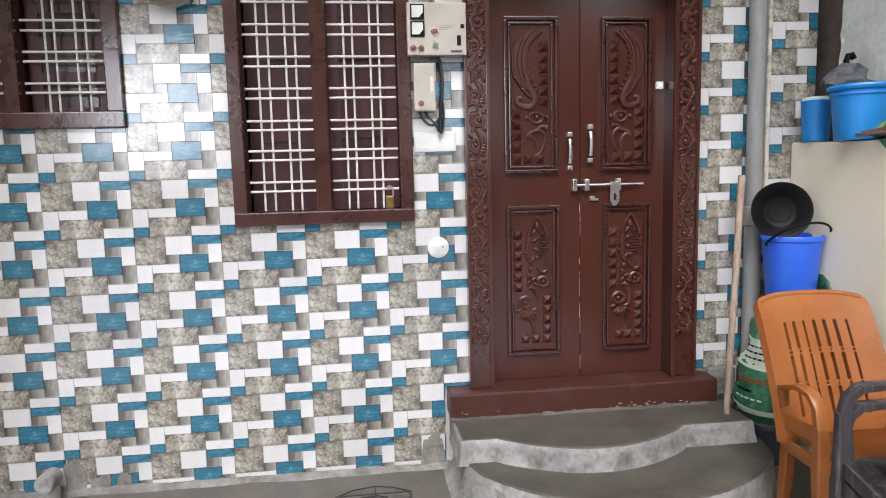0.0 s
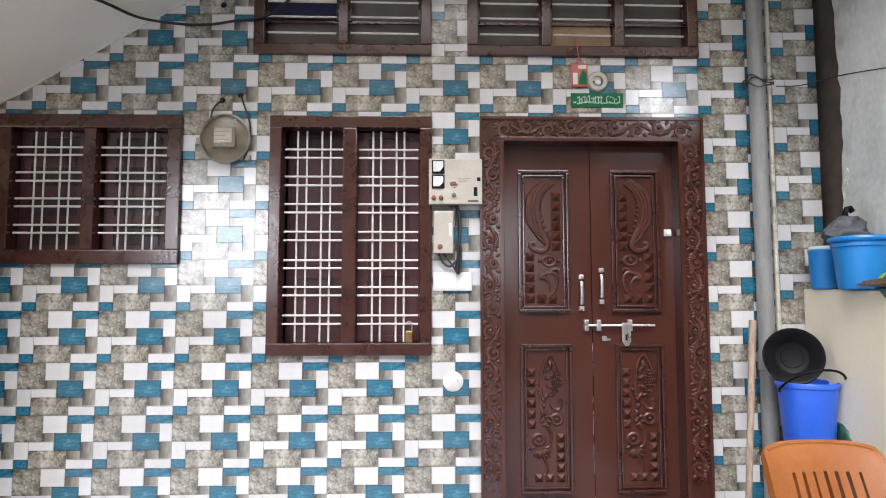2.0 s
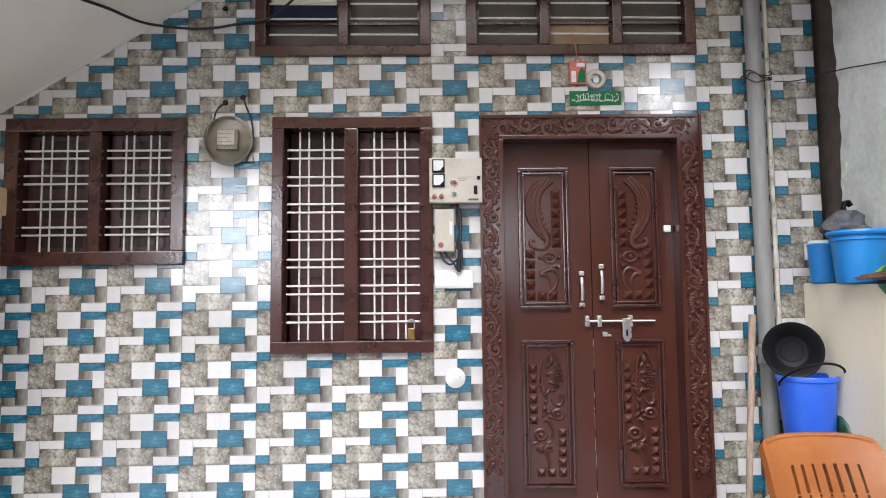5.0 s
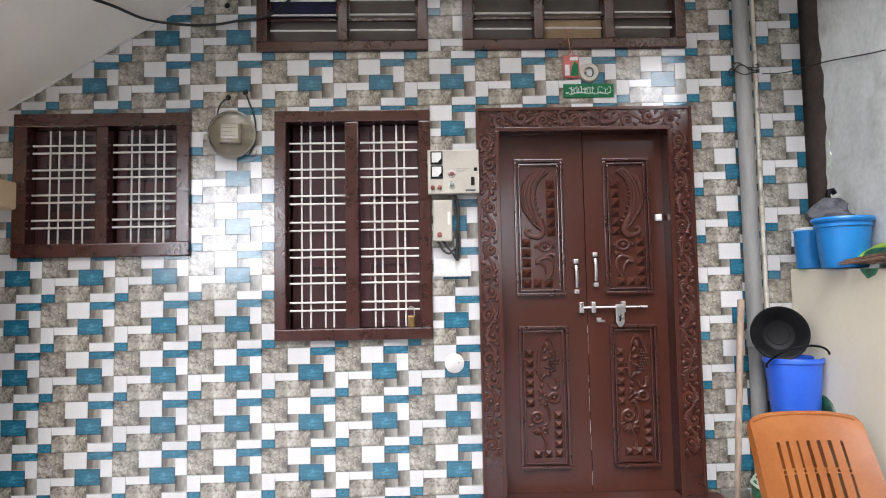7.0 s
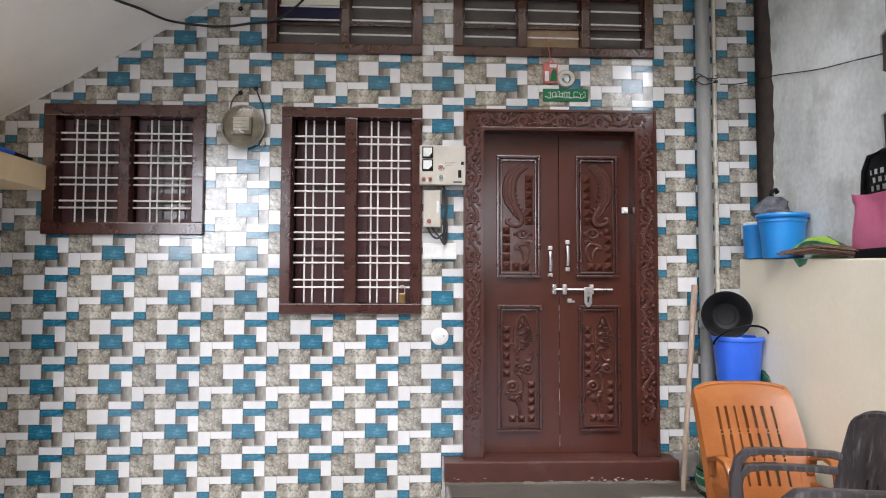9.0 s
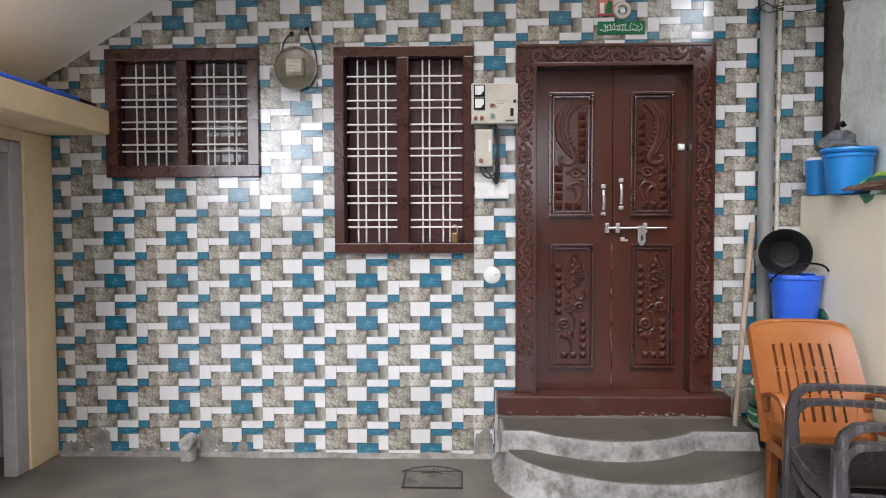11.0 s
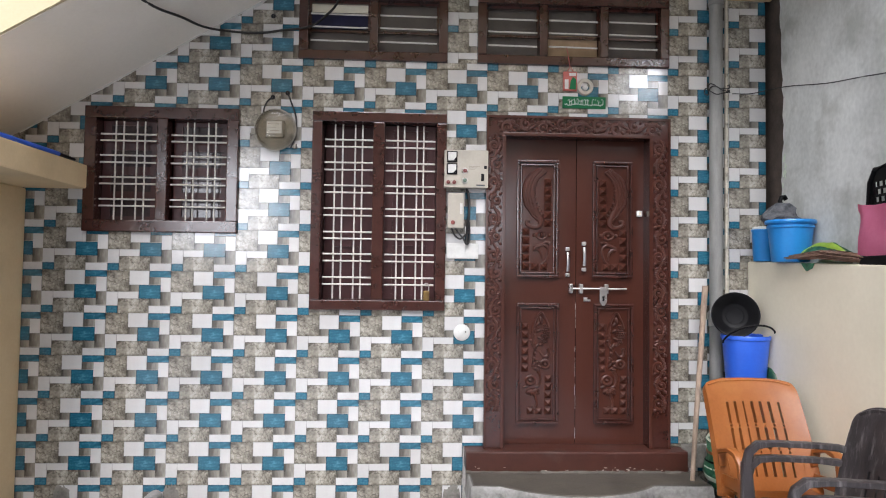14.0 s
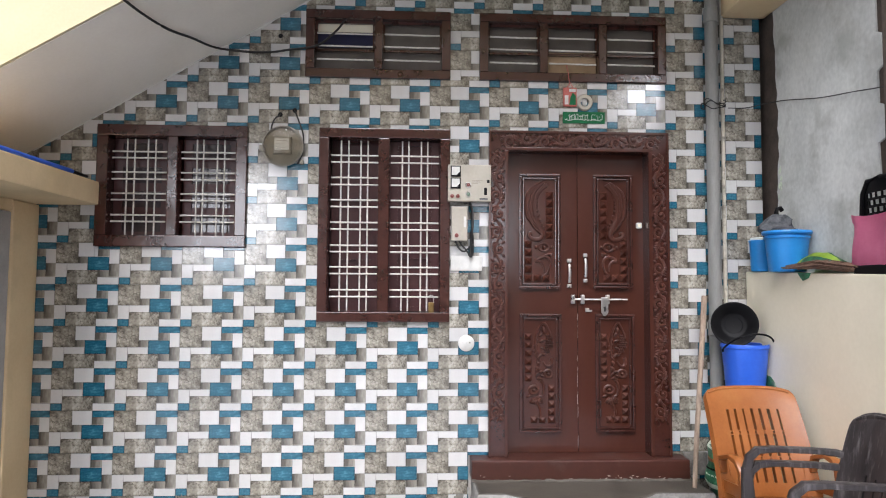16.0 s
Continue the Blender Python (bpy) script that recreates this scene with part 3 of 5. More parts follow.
shutter(win, -0.667, -0.33, 1.37, 2.52, 0.07, 3)
shutter(win, -1.07, -0.745, 1.34, 2.55, 0.15, 3, M_DARKWOOD)
lock = thing("padlock", "old brass padlock hanging from a window rod", "padlock")
bm = B()
bx(bm, -0.402, -0.362, -0.004, 0.016, 1.365, 1.43)
part("body", bm, M_BRASS, lock, bevel=0.006)
bm = B()
tube(bm, [(-0.398 + 0.016 - 0.016 * math.cos(a), 0.004, 1.43 + 0.03 + 0.018 * math.sin(a)) for a in np.linspace(0, math.pi, 9)] + [(-0.366, 0.004, 1.425)], 0.0035)
part("shackle", bm, M_STEEL, lock, smooth=True)


# ---- ventilator lights above ----
def vent(name, o, bays, label):
    v = thing(name, label, "window", kind="structure")
    x0, x1, z0, z1 = o
    w, mw = 0.06, 0.055
    inner = (x1 - x0 - 2 * w - (bays - 1) * mw) / bays
    cuts = [x0 + w + k * (inner + mw) for k in range(bays)]
    ring_frame(v, o, w, -0.022, 0.10, M_WOODF, [c - mw / 2 for c in cuts[1:]], mw)
    for k, c in enumerate(cuts):
        for z in (z0 + 0.13, z0 + 0.222, z0 + 0.308):
            bm = B()
            tube(bm, [(c + 0.012, 0.012, z + 0.003), (c + inner - 0.012, 0.012, z)], 0.006, 6)
            part("rod", bm, M_BAR, v, smooth=True)
        for a in ((c, c + inner, z1 - w - 0.016, z1 - w), (c, c + 0.014, z0 + 0.2, z1 - w - 0.016), (c + inner - 0.014, c + inner, z0 + 0.2, z1 - w - 0.016), (c, c + inner, z0 + 0.196, z0 + 0.21)):
            bm = B()
            bx(bm, a[0], a[1], 0.03, 0.05, a[2], a[3])
            part("sash_bar", bm, M_WOODF, v)
        bm = B()
        bx(bm, c, c + inner, 0.075, 0.08, z0 + w, z1 - w)
        part("screen", bm, M_SCREEN, v, "dusty grey screen")
    return cuts, inner


cuts, inner = vent("window_3", VENT1, 2, "brown two-bay ventilator with white rods and dusty screens")
bm = B()
bx(bm, cuts[0] + 0.004, cuts[0] + inner - 0.004, 0.062, 0.072, 3.275, 3.335)
solid("cream_card", bm, M_CREAM, "cream card stuck behind the ventilator rods", "card")
bm = B()
bx(bm, cuts[0] + 0.004, cuts[0] + inner - 0.004, 0.058, 0.071, 3.165, 3.272)
solid("navy_cloth", bm, M_NAVY, "dark navy cloth stuffed behind the ventilator rods", "cloth", bevel=0.004)
cuts, inner = vent("window_4", VENT2, 3, "brown three-bay ventilator with white rods and dusty screens")
bm = B()
bx(bm, cuts[1] + 0.004, cuts[1] + inner - 0.004, 0.055, 0.07, 3.006, 3.16)
solid("cardboard_sheet", bm, M_CARD, "brown cardboard closing part of the ventilator", "cardboard")

# ---- carved double door ----
door = thing("door_1", "carved brown painted double door in a carved frame, shut", "door", kind="structure")
for a, nm in (((-0.003, 0.124, 0.43, 2.58), "jamb"), ((1.07, 1.208, 0.43, 2.58), "jamb"), ((0.124, 1.07, 2.447, 2.58), "head")):
    bm = B()
    bx(bm, a[0], a[1], -0.058, 0.10, a[2], a[3])
    part(nm, bm, M_WOODF, door, bevel=0.006)
for a in ((0.102, 0.124, 0.43, 2.447), (1.07, 1.092, 0.43, 2.447), (0.102, 1.092, 2.447, 2.469)):
    bm = B()
    bx(bm, a[0], a[1], -0.068, -0.0585, a[2], a[3])
    part("moulding", bm, M_WOOD, door, bevel=0.003)
for a in ((-0.005, 0.010, 0.43, 2.58), (1.195, 1.210, 0.43, 2.58), (0.010, 1.195, 2.563, 2.582)):
    bm = B()
    bx(bm, a[0], a[1], -0.068, -0.0585, a[2], a[3])
    part("moulding", bm, M_WOOD, door, bevel=0.003)


def blob(bm, cx, cz, rx, rz, h, y, ang=0.0, seg=10):
    """A smooth swelling of the carving."""
    c, s = math.cos(ang), math.sin(ang)
    rings = []
    for f in (1.0, 0.82, 0.5, 0.12):
        up = h * math.sqrt(max(0, 1 - f * f))
        rings.append([(cx + c * rx * f * math.cos(t) - s * rz * f * math.sin(t), y - up, cz + s * rx * f * math.cos(t) + c * rz * f * math.sin(t)) for t in np.linspace(0, 2 * math.pi, seg, endpoint=False)])
    loft(bm, rings)


def spiral(bm, cx, cz, r, turns, y, th, start=0.0, hand=1):
    n = int(10 * turns) + 4
    pts = []
    for k in range(n):
        f = k / (n - 1)
        a = start + hand * f * turns * 2 * math.pi
        rr = r * (1 - 0.8 * f)
        pts.append((cx + rr * math.cos(a), y, cz + rr * math.sin(a)))
    tube(bm, pts, th, 6, 1.0, th * 0.6)


def scrollwork(bm, length, along, y, seed):
    """A running vine of scrolls and leaves over a strip."""
    r = random.Random(seed)
    n = int(length / 0.112)
    for k in range(n):
        f = (k + 0.5) * length / n
        h = 1 if k % 2 else -1
        x, z = along(f, 0.009 * h)
        spiral(bm, x, z, 0.038, 1.2, y + 0.003, 0.0135, start=r.uniform(-0.4, 0.4) + (1.57 if h > 0 else -1.57), hand=h)
        for q in range(7):
            xx, zz = along(f + (q - 3) * 0.015, -0.03 * h + 0.012 * h * abs(q - 3) / 3 + r.uniform(-0.004, 0.004))
            blob(bm, xx, zz, r.uniform(0.014, 0.022), r.uniform(0.007, 0.010), r.uniform(0.007, 0.012), y, r.uniform(0.3, 1.2) * h + 0.5 * q, 8)
        for q in (-1, 1):
            xx, zz = along(f + q * 0.043, 0.034 * h)
            blob(bm, xx, zz, 0.015, 0.010, 0.010, y, 0.8 * q * h, 8)
        xx, zz = along(f, 0.009 * h)
        blob(bm, xx, zz, 0.012, 0.012, 0.013, y, 0, 8)
    pts = []
    for k in range(n * 4 + 1):
        f = k * length / (n * 4)
        x, z = along(f, 0.024 * math.sin(f / length * n * math.pi))
        pts.append((x, y, z))
    tube(bm, pts, 0.008, 6)


bm = B()
scrollwork(bm, 1.78, lambda f, s: (0.056 + s, 0.66 + f), -0.0585, 1)
part("carving", bm, M_CARVE, door, "carved vine scrolls down the jamb", smooth=True)
bm = B()
scrollwork(bm, 1.78, lambda f, s: (1.143 + s, 0.66 + f), -0.0585, 2)
part("carving", bm, M_CARVE, door, "carved vine scrolls down the jamb", smooth=True)
bm = B()
scrollwork(bm, 1.08, lambda f, s: (0.07 + f, 2.516 + s), -0.0585, 3)
part("carving", bm, M_CARVE, door, "carved vine scrolls over the head", smooth=True)

bm = B()
rngm = random.Random(77)
for k in range(48):
    x = -0.118 + 1.415 * k / 48
    prism(bm, [(-0.133, 0.298), (-0.133, 0.306 + rngm.uniform(0, 0.009)), (-0.15 - rngm.uniform(0, 0.012), 0.3015), (-0.15, 0.298)], "x", x, x + 1.415 / 48 + 0.001)
part("mortar_line", bm, M_CONC, door, "grey mortar smeared under the threshold")
sill = B()
bx(sill, -0.12, 1.30, -0.135, 0.10, 0.30, 0.43)
part("threshold", sill, M_WORN, door, "raised brown threshold with chipped lower edge", bevel=0.012)
bm = B()
rng = random.Random(21)
for k in range(24):
    x = rng.uniform(-0.1, 1.28) if k % 2 else min(1.27, max(-0.1, rng.gauss(0.75, 0.2)))
    w, h, z = rng.uniform(0.004, 0.022), rng.uniform(0.0015, 0.005), 0.312 + rng.random() ** 2 * 0.022
    prism(bm, [(x, z), (x + w * 0.5, z - h * 0.6), (x + w, z + h * 0.2), (x + w * 0.7, z + h), (x + w * 0.2, z + h * 0.8)], "y", -0.1366, -0.134)
part("chipped_paint", bm, M_CHIP, door, "pale specks where paint chipped off")


def pyramid(bm, x, z, s, y, h=0.021):
    v = [bm.verts.new((x + a * s, y, z + b * s)) for a, b in ((-1, -1), (1, -1), (1, 1), (-1, 1))]
    w = [bm.verts.new((x + a * s * 0.82, y - 0.005, z + b * s * 0.82)) for a, b in ((-1, -1), (1, -1), (1, 1), (-1, 1))]
    t = bm.verts.new((x, y - h, z))
    for e in range(4):
        bm.faces.new((v[e], v[(e + 1) % 4], w[(e + 1) % 4], w[e]))
        bm.faces.new((w[e], w[(e + 1) % 4], t))


def curve(keys, n=16):
    """A smooth line through the keys (Catmull-Rom)."""
    K = [keys[0]] + list(keys) + [keys[-1]]
    out = []
    m = len(keys) - 1
    for q in range(n + 1):
        f = min(q / n * m, m - 1e-6)
        k, t = int(f), f - int(f)
        a, b, c, d = K[k], K[k + 1], K[k + 2], K[k + 3]
        out.append(tuple(0.5 * (2 * b[e] + (c[e] - a[e]) * t + (2 * a[e] - 5 * b[e] + 4 * c[e] - d[e]) * t * t + (3 * b[e] - a[e] - 3 * c[e] + d[e]) * t ** 3) for e in (0, 1)))
    return out


def upper_carving(bm, studs, x0, x1, z0, z1, y, m):
    """Long-tailed plume, saw-tooth column, rosette, curling leaf and studs. m = 1 or -1 mirrors it."""
    cx, w, hh = (x0 + x1) / 2, x1 - x0, z1 - z0
    X = lambda u: cx + m * (u - 0.5) * w
    Z = lambda v: z1 - v * hh
    for k in range(7):
        o = 0.066 * k
        pts = curve([(0.34 + 0.07 * k, 0.02 + 0.012 * abs(k - 4)), (0.13 + o * 0.8, 0.13), (0.03 + o * 0.78, 0.25), (0.11 + o * 0.75, 0.37), (0.36 + o * 0.45, 0.46)])
        tube(bm, [(X(u), y - 0.004 - 0.005 * (k % 2), Z(v)) for u, v in pts], 0.0125, 6, 1.0, 0.008)
    for k, (u, v) in enumerate(curve([(0.50, 0.12), (0.40, 0.2), (0.40, 0.28), (0.5, 0.38), (0.64, 0.46)], 9)):
        blob(bm, X(u), Z(v), 0.013, 0.008, 0.012, y, 0.6 * m)
    for k, (u, v) in enumerate(curve([(0.1, 0.36), (0.2, 0.4), (0.34, 0.46), (0.5, 0.5)], 7)):
        blob(bm, X(u), Z(v + 0.01), 0.016, 0.01, 0.015, y, -0.7 * m)
    pts = curve([(0.36, 0.40), (0.52, 0.47), (0.6, 0.53), (0.5, 0.575), (0.3, 0.575), (0.14, 0.55), (0.16, 0.515), (0.26, 0.52)], 24)
    tube(bm, [(X(u), y - 0.005, Z(v)) for u, v in pts], 0.021, 8, 0.8, 0.009)
    for k in range(6):
        pyramid(studs, X(0.83), Z(0.15 + 0.078 * k), 0.0245, y, 0.026)
    tube(bm, [(X(0.64) + 0.034 * math.cos(a), y, Z(0.655) + 0.026 * math.sin(a)) for a in np.linspace(0, 2 * math.pi, 19)], 0.009, 7)
    blob(bm, X(0.64), Z(0.655), 0.012, 0.019, 0.02, y)
    for q in (-1, 1):
        blob(bm, X(0.64) + q * 0.053, Z(0.655), 0.011, 0.014, 0.014, y)
    for k, keys in enumerate(([(0.38, 0.78), (0.55, 0.755), (0.74, 0.75), (0.86, 0.8), (0.78, 0.89), (0.58, 0.94)], [(0.36, 0.79), (0.5, 0.79), (0.62, 0.83), (0.64, 0.89)], [(0.9, 0.73), (0.8, 0.72), (0.66, 0.735)])):
        tube(bm, [(X(u), y - 0.005, Z(v)) for u, v in curve(keys)], 0.014, 7, 0.8, 0.004)
    for k in range(5):
        pyramid(studs, X(0.12), Z(0.625 + 0.082 * k), 0.0235, y, 0.025)
    for u in (0.42, 0.72):
        pyramid(studs, X(u), Z(0.953), 0.0235, y, 0.025)


def lower_carving(bm, studs, x0, x1, z0, z1, y, m):
    """Grapes and a bud under an arched vine, curled flowers, stud columns."""
    cx, w, hh = (x0 + x1) / 2, x1 - x0, z1 - z0
    X = lambda u: cx + m * (u - 0.5) * w
    Z = lambda v: z1 - v * hh
    tube(bm, [(X(u), y - 0.005, Z(v)) for u, v in curve([(0.36, 0.34), (0.34, 0.2), (0.44, 0.09), (0.62, 0.03), (0.78, 0.1), (0.88, 0.17)])], 0.009, 6, 1.0, 0.007)
    blob(bm, X(0.6), Z(0.1), 0.014, 0.028, 0.02, y, 0.2)
    blob(bm, X(0.52), Z(0.14), 0.010, 0.022, 0.014, y, -0.6)
    for row in range(9):
        for col in range(4 - abs(row - 4) // 2):
            blob(bm, X(0.7 + 0.07 * col - 0.01 * row + 0.035 * (row % 2)), Z(0.15 + 0.0215 * row), 0.0075, 0.0075, 0.015, y, 0, 7)
    for u, v, r1, r2, a in ((0.55, 0.2, 0.02, 0.011, 0.5), (0.58, 0.27, 0.02, 0.010, -0.4), (0.48, 0.34, 0.024, 0.011, 0.9), (0.62, 0.33, 0.016, 0.009, 0), (0.4, 0.46, 0.02, 0.011, -0.8), (0.5, 0.49, 0.016, 0.010, 0.4), (0.44, 0.41, 0.014, 0.009, 1.3)):
        blob(bm, X(u), Z(v), r1, r2, 0.014, y, a)
    tube(bm, [(X(u), y - 0.005, Z(v)) for u, v in curve([(0.84, 0.36), (0.88, 0.4), (0.82, 0.435), (0.68, 0.43), (0.58, 0.39)])], 0.013, 7, 0.9, 0.006)
    for k, (u, v) in enumerate(curve([(0.36, 0.2), (0.33, 0.3), (0.42, 0.38), (0.36, 0.5), (0.5, 0.56), (0.62, 0.5)], 11)):
        blob(bm, X(u), Z(v), 0.019, 0.008, 0.012, y, 0.9 - 0.45 * k)
    tube(bm, [(X(u), y - 0.004, Z(v)) for u, v in curve([(0.3, 0.74), (0.42, 0.8), (0.5, 0.87), (0.44, 0.92), (0.32, 0.9)])], 0.011, 7, 0.9, 0.005)
    tube(bm, [(X(u), y - 0.004, Z(v)) for u, v in curve([(0.5, 0.57), (0.6, 0.62), (0.58, 0.7), (0.46, 0.72)])], 0.011, 7, 0.9, 0.005)
    for u, v, r in ((0.76, 0.51, 0.028), (0.28, 0.66, 0.03)):
        tube(bm, [(X(u) + r * math.cos(a), y, Z(v) + r * 0.9 * math.sin(a)) for a in np.linspace(0, 2 * math.pi, 15)], 0.0105, 7)
        blob(bm, X(u), Z(v), 0.012, 0.011, 0.012, y)
    for k in range(7):
        a = -0.4 - 0.32 * k
        blob(bm, X(0.33) + 0.035 * math.cos(a), Z(0.725) + 0.032 * math.sin(a), 0.024, 0.0085, 0.015, y, a)
    blob(bm, X(0.12), Z(0.72), 0.02, 0.009, 0.012, y, 0.4)
    blob(bm, X(0.5), Z(0.78), 0.022, 0.008, 0.012, y, -0.2)
    for k in range(6):
        pyramid(studs, X(0.1), Z(0.16 + 0.078 * k), 0.022, y, 0.021)
    for k in range(5):
        pyramid(studs, X(0.86), Z(0.645 + 0.074 * k), 0.022, y, 0.021)
    for u in (0.28, 0.56):
        pyramid(studs, X(u), Z(0.941), 0.022, y, 0.021)


for x0, x1, m in ((0.13, 0.612, 1), (0.616, 1.080, -1)):
    leaf_ob = thing("door_leaf", "", "")
    leaf_ob.parent = door
    pans = ((x0 + 0.083, x0 + 0.365, 1.525, 2.307), (x0 + 0.087, x0 + 0.370, 0.565, 1.357)) if m > 0 else ((0.722, 0.992, 1.528, 2.307), (0.733, 1.000, 0.568, 1.357))
    bm = B()
    bx(bm, x0, x1, 0.052, 0.09, 0.432, 2.46)
    part("slab", bm, M_WOOD, leaf_ob)
    for k, (a, b, c, d) in enumerate(pans):
        bm = B()
        for inset, up, wd in ((0.0, 0.024, 0.018), (0.025, 0.015, 0.012)):
            a2, b2, c2, d2 = a + inset, b - inset, c + inset, d - inset
            for q in ((a2, b2, d2 - wd, d2), (a2, b2, c2, c2 + wd), (a2, a2 + wd, c2 + wd, d2 - wd), (b2 - wd, b2, c2 + wd, d2 - wd)):
                bx(bm, q[0], q[1], 0.0515 - up, 0.053, q[2], q[3])
        part("moulding", bm, M_WOODF, leaf_ob, bevel=0.0045)
        bm = B()
        studs = B()
        (lower_carving if k else upper_carving)(bm, studs, a + 0.04, b - 0.04, c + 0.04, d - 0.04, 0.050, m if k == 0 else 1)
        part("carving", bm, M_CARVE, leaf_ob, "carved relief of plume, rosette and studs" if k == 0 else "carved relief of grapes and vine", smooth=True)
        part("studs", studs, M_CARVE, leaf_ob, "rows of pointed studs")
for x, z in ((0.554, 1.632), (0.664, 1.669)):
    h = thing("pull_handle", "", "")
    h.parent = door
    bm = B()
    tube(bm, [(x, 0.028 - 0.012 * math.sin(f * math.pi), z - 0.062 + 0.124 * f) for f in np.linspace(0, 1, 9)], 0.0095, 8, 0.6)
    part("grip", bm, M_STEEL, h, "bright steel grip", smooth=True)
    for s in (-1, 1):
        bm = B()
        bx(bm, x - 0.013, x + 0.013, 0.024, 0.052, z + s * 0.086 - 0.012, z + s * 0.086 + 0.012)
        part("rose", bm, M_STEEL, h, bevel=0.004)
bolt = thing("sliding_bolt", "steel sliding bolt with hasp across both door leaves", "bolt")
bm = B()
tube(bm, [(0.57, 0.030, 1.456), (0.95, 0.030, 1.456)], 0.006, 8)
part("rod", bm, M_STEEL, bolt, smooth=True)
for x in (0.578, 0.645, 0.815):
    bm = B()
    bx(bm, x - 0.012, x + 0.012, 0.022, 0.052, 1.425, 1.487)
    part("staple", bm, M_STEEL, bolt, bevel=0.005)
bm = B()
prism(bm, [(0.768, 1.47), (0.816, 1.47), (0.816, 1.37), (0.80, 1.345), (0.784, 1.345), (0.768, 1.37)], "y", 0.018, 0.028)
part("hasp", bm, M_STEEL, bolt, bevel=0.003)
bm = B()
bx(bm, 0.786, 0.796, 0.0165, 0.0185, 1.375, 1.405)
part("slot", bm, M_BLACK, bolt)
bm = B()
bx(bm, 0.665, 0.69, 0.04, 0.052, 1.372, 1.397)
bx(bm, 0.692, 0.712, 0.044, 0.052, 1.372, 1.384)
solid("latch_plate", bm, M_STEEL, "small steel latch plate on the door", "latch", bevel=0.002)
bm = B()
bx(bm, 1.018, 1.056, 0.030, 0.052, 1.943, 1.981)
sw = solid("door_switch", bm, M_PAPER, "small white square push button on the door", "switch", bevel=0.004)
bm = B()
bx(bm, 1.028, 1.046, 0.026, 0.031, 1.953, 1.971)
part("button", bm, M_CREAM, sw, bevel=0.002)

bm = B()
rng = random.Random(5)
z = 0.47
while z < 1.36:
    ln = rng.uniform(0.02, 0.11)
    w = rng.uniform(0.0006, 0.002)
    x = 0.612 + rng.uniform(-0.0015, 0.002)
    prism(bm, [(x - w, z), (x, z - 0.006), (x + w * 0.6, z + ln * 0.4), (x + w, z + ln), (x - w * 0.4, z + ln * 0.8)], "y", 0.0505, 0.0525)
    z += ln + rng.choice((0.01, 0.04, 0.12))
part("worn_edge", bm, M_CHIP, door, "bare line where the leaves rub together")

# ---- rounded entrance steps ----
steps = thing("entrance_steps", "two rounded cement steps with limewashed risers at the door", "steps")


def step_poly(x0, x1, base, a, b, out, n=24):
    pts = [(x1, 0.0 - 0.002), (x0, -0.002), (x0, base)]
    for k in range(n + 1):
        f = k / n
        pts.append((a + (b - a) * f, base - out * math.sin(math.pi * f) ** 0.8))
    return pts + [(x1, base)]


def worn_step(outline, z0, z1, slump, seed):
    """A cement step: uneven front, rounded nosing, foot flaring into what it stands on. Returns riser and tread meshes."""
    n = len(outline)
    cx = sum(p[0] for p in outline) / n

    def ring(z, out, amp):
        r = []
        for k, (x, y) in enumerate(outline):
            a, b = Vector(outline[k - 1]), Vector(outline[(k + 1) % n])
            t = (b - a).normalized()
            nrm = Vector((t.y, -t.x))
            if nrm.dot(Vector((x - cx, y + 0.1))) < 0:
                nrm = -nrm
            keep = 0.0 if y > -0.05 else 1.0
            d = (out + amp * (noise.noise((x * 7 + seed, y * 7, z * 9)) + 0.5 * noise.noise((x * 22, y * 22 + seed, z * 20)))) * keep
            r.append((x + nrm.x * d, y + nrm.y * d, z + amp * 0.4 * noise.noise((x * 9, y * 9, seed))))
        return r
    h = z1 - z0
    riser, tread = B(), B()
    loft(riser, [ring(z0 - 0.01, slump, 0.004), ring(z0 + h * 0.12, slump * 0.45, 0.006), ring(z0 + h * 0.35, slump * 0.12, 0.006), ring(z0 + h * 0.65, 0.0, 0.005), ring(z0 + h * 0.86, -0.003, 0.004), ring(z1 - 0.006, -0.010, 0.004)], caps=False)
    loft(tread, [ring(z1 - 0.02, -0.02, 0.003), ring(z1 - 0.008, -0.009, 0.004), ring(z1 - 0.002, -0.016, 0.004), ring(z1, -0.022, 0.0)], caps=False)
    flat = [tread.verts.new((p[0], p[1], z1)) for p in ring(z1, -0.022, 0.0)]
    tread.faces.new(flat)
    return riser, tread


def dense(poly, step=0.03):
    out = []
    for (x0, y0), (x1, y1) in zip(poly, poly[1:] + poly[:1]):
        m = max(1, int(math.hypot(x1 - x0, y1 - y0) / step))
        out += [(x0 + (x1 - x0) * k / m, y0 + (y1 - y0) * k / m) for k in range(m)]
    return out


up_poly = dense(step_poly(-0.11, 1.345, -0.40, 0.06, 0.985, 0.19))
lo_poly = dense([(1.41, -0.02), (-0.095, -0.02)] + [(-0.095 + 1.505 * f, -0.38 - 0.53 * math.sin(math.pi * f) ** 0.55) for f in np.linspace(0, 1, 34)])
for poly, za, zb, sl, sd in ((up_poly, 0.19, 0.301, 0.014, 2.0), (lo_poly, 0.0, 0.192, 0.07, 9.0)):
    ri, tr = worn_step(poly, za, zb, sl, sd)
    part("riser", ri, M_RISER, steps, "stained limewash on the riser", smooth=True)
    part("tread", tr, M_STEP, steps, "dirty worn cement tread", smooth=True)

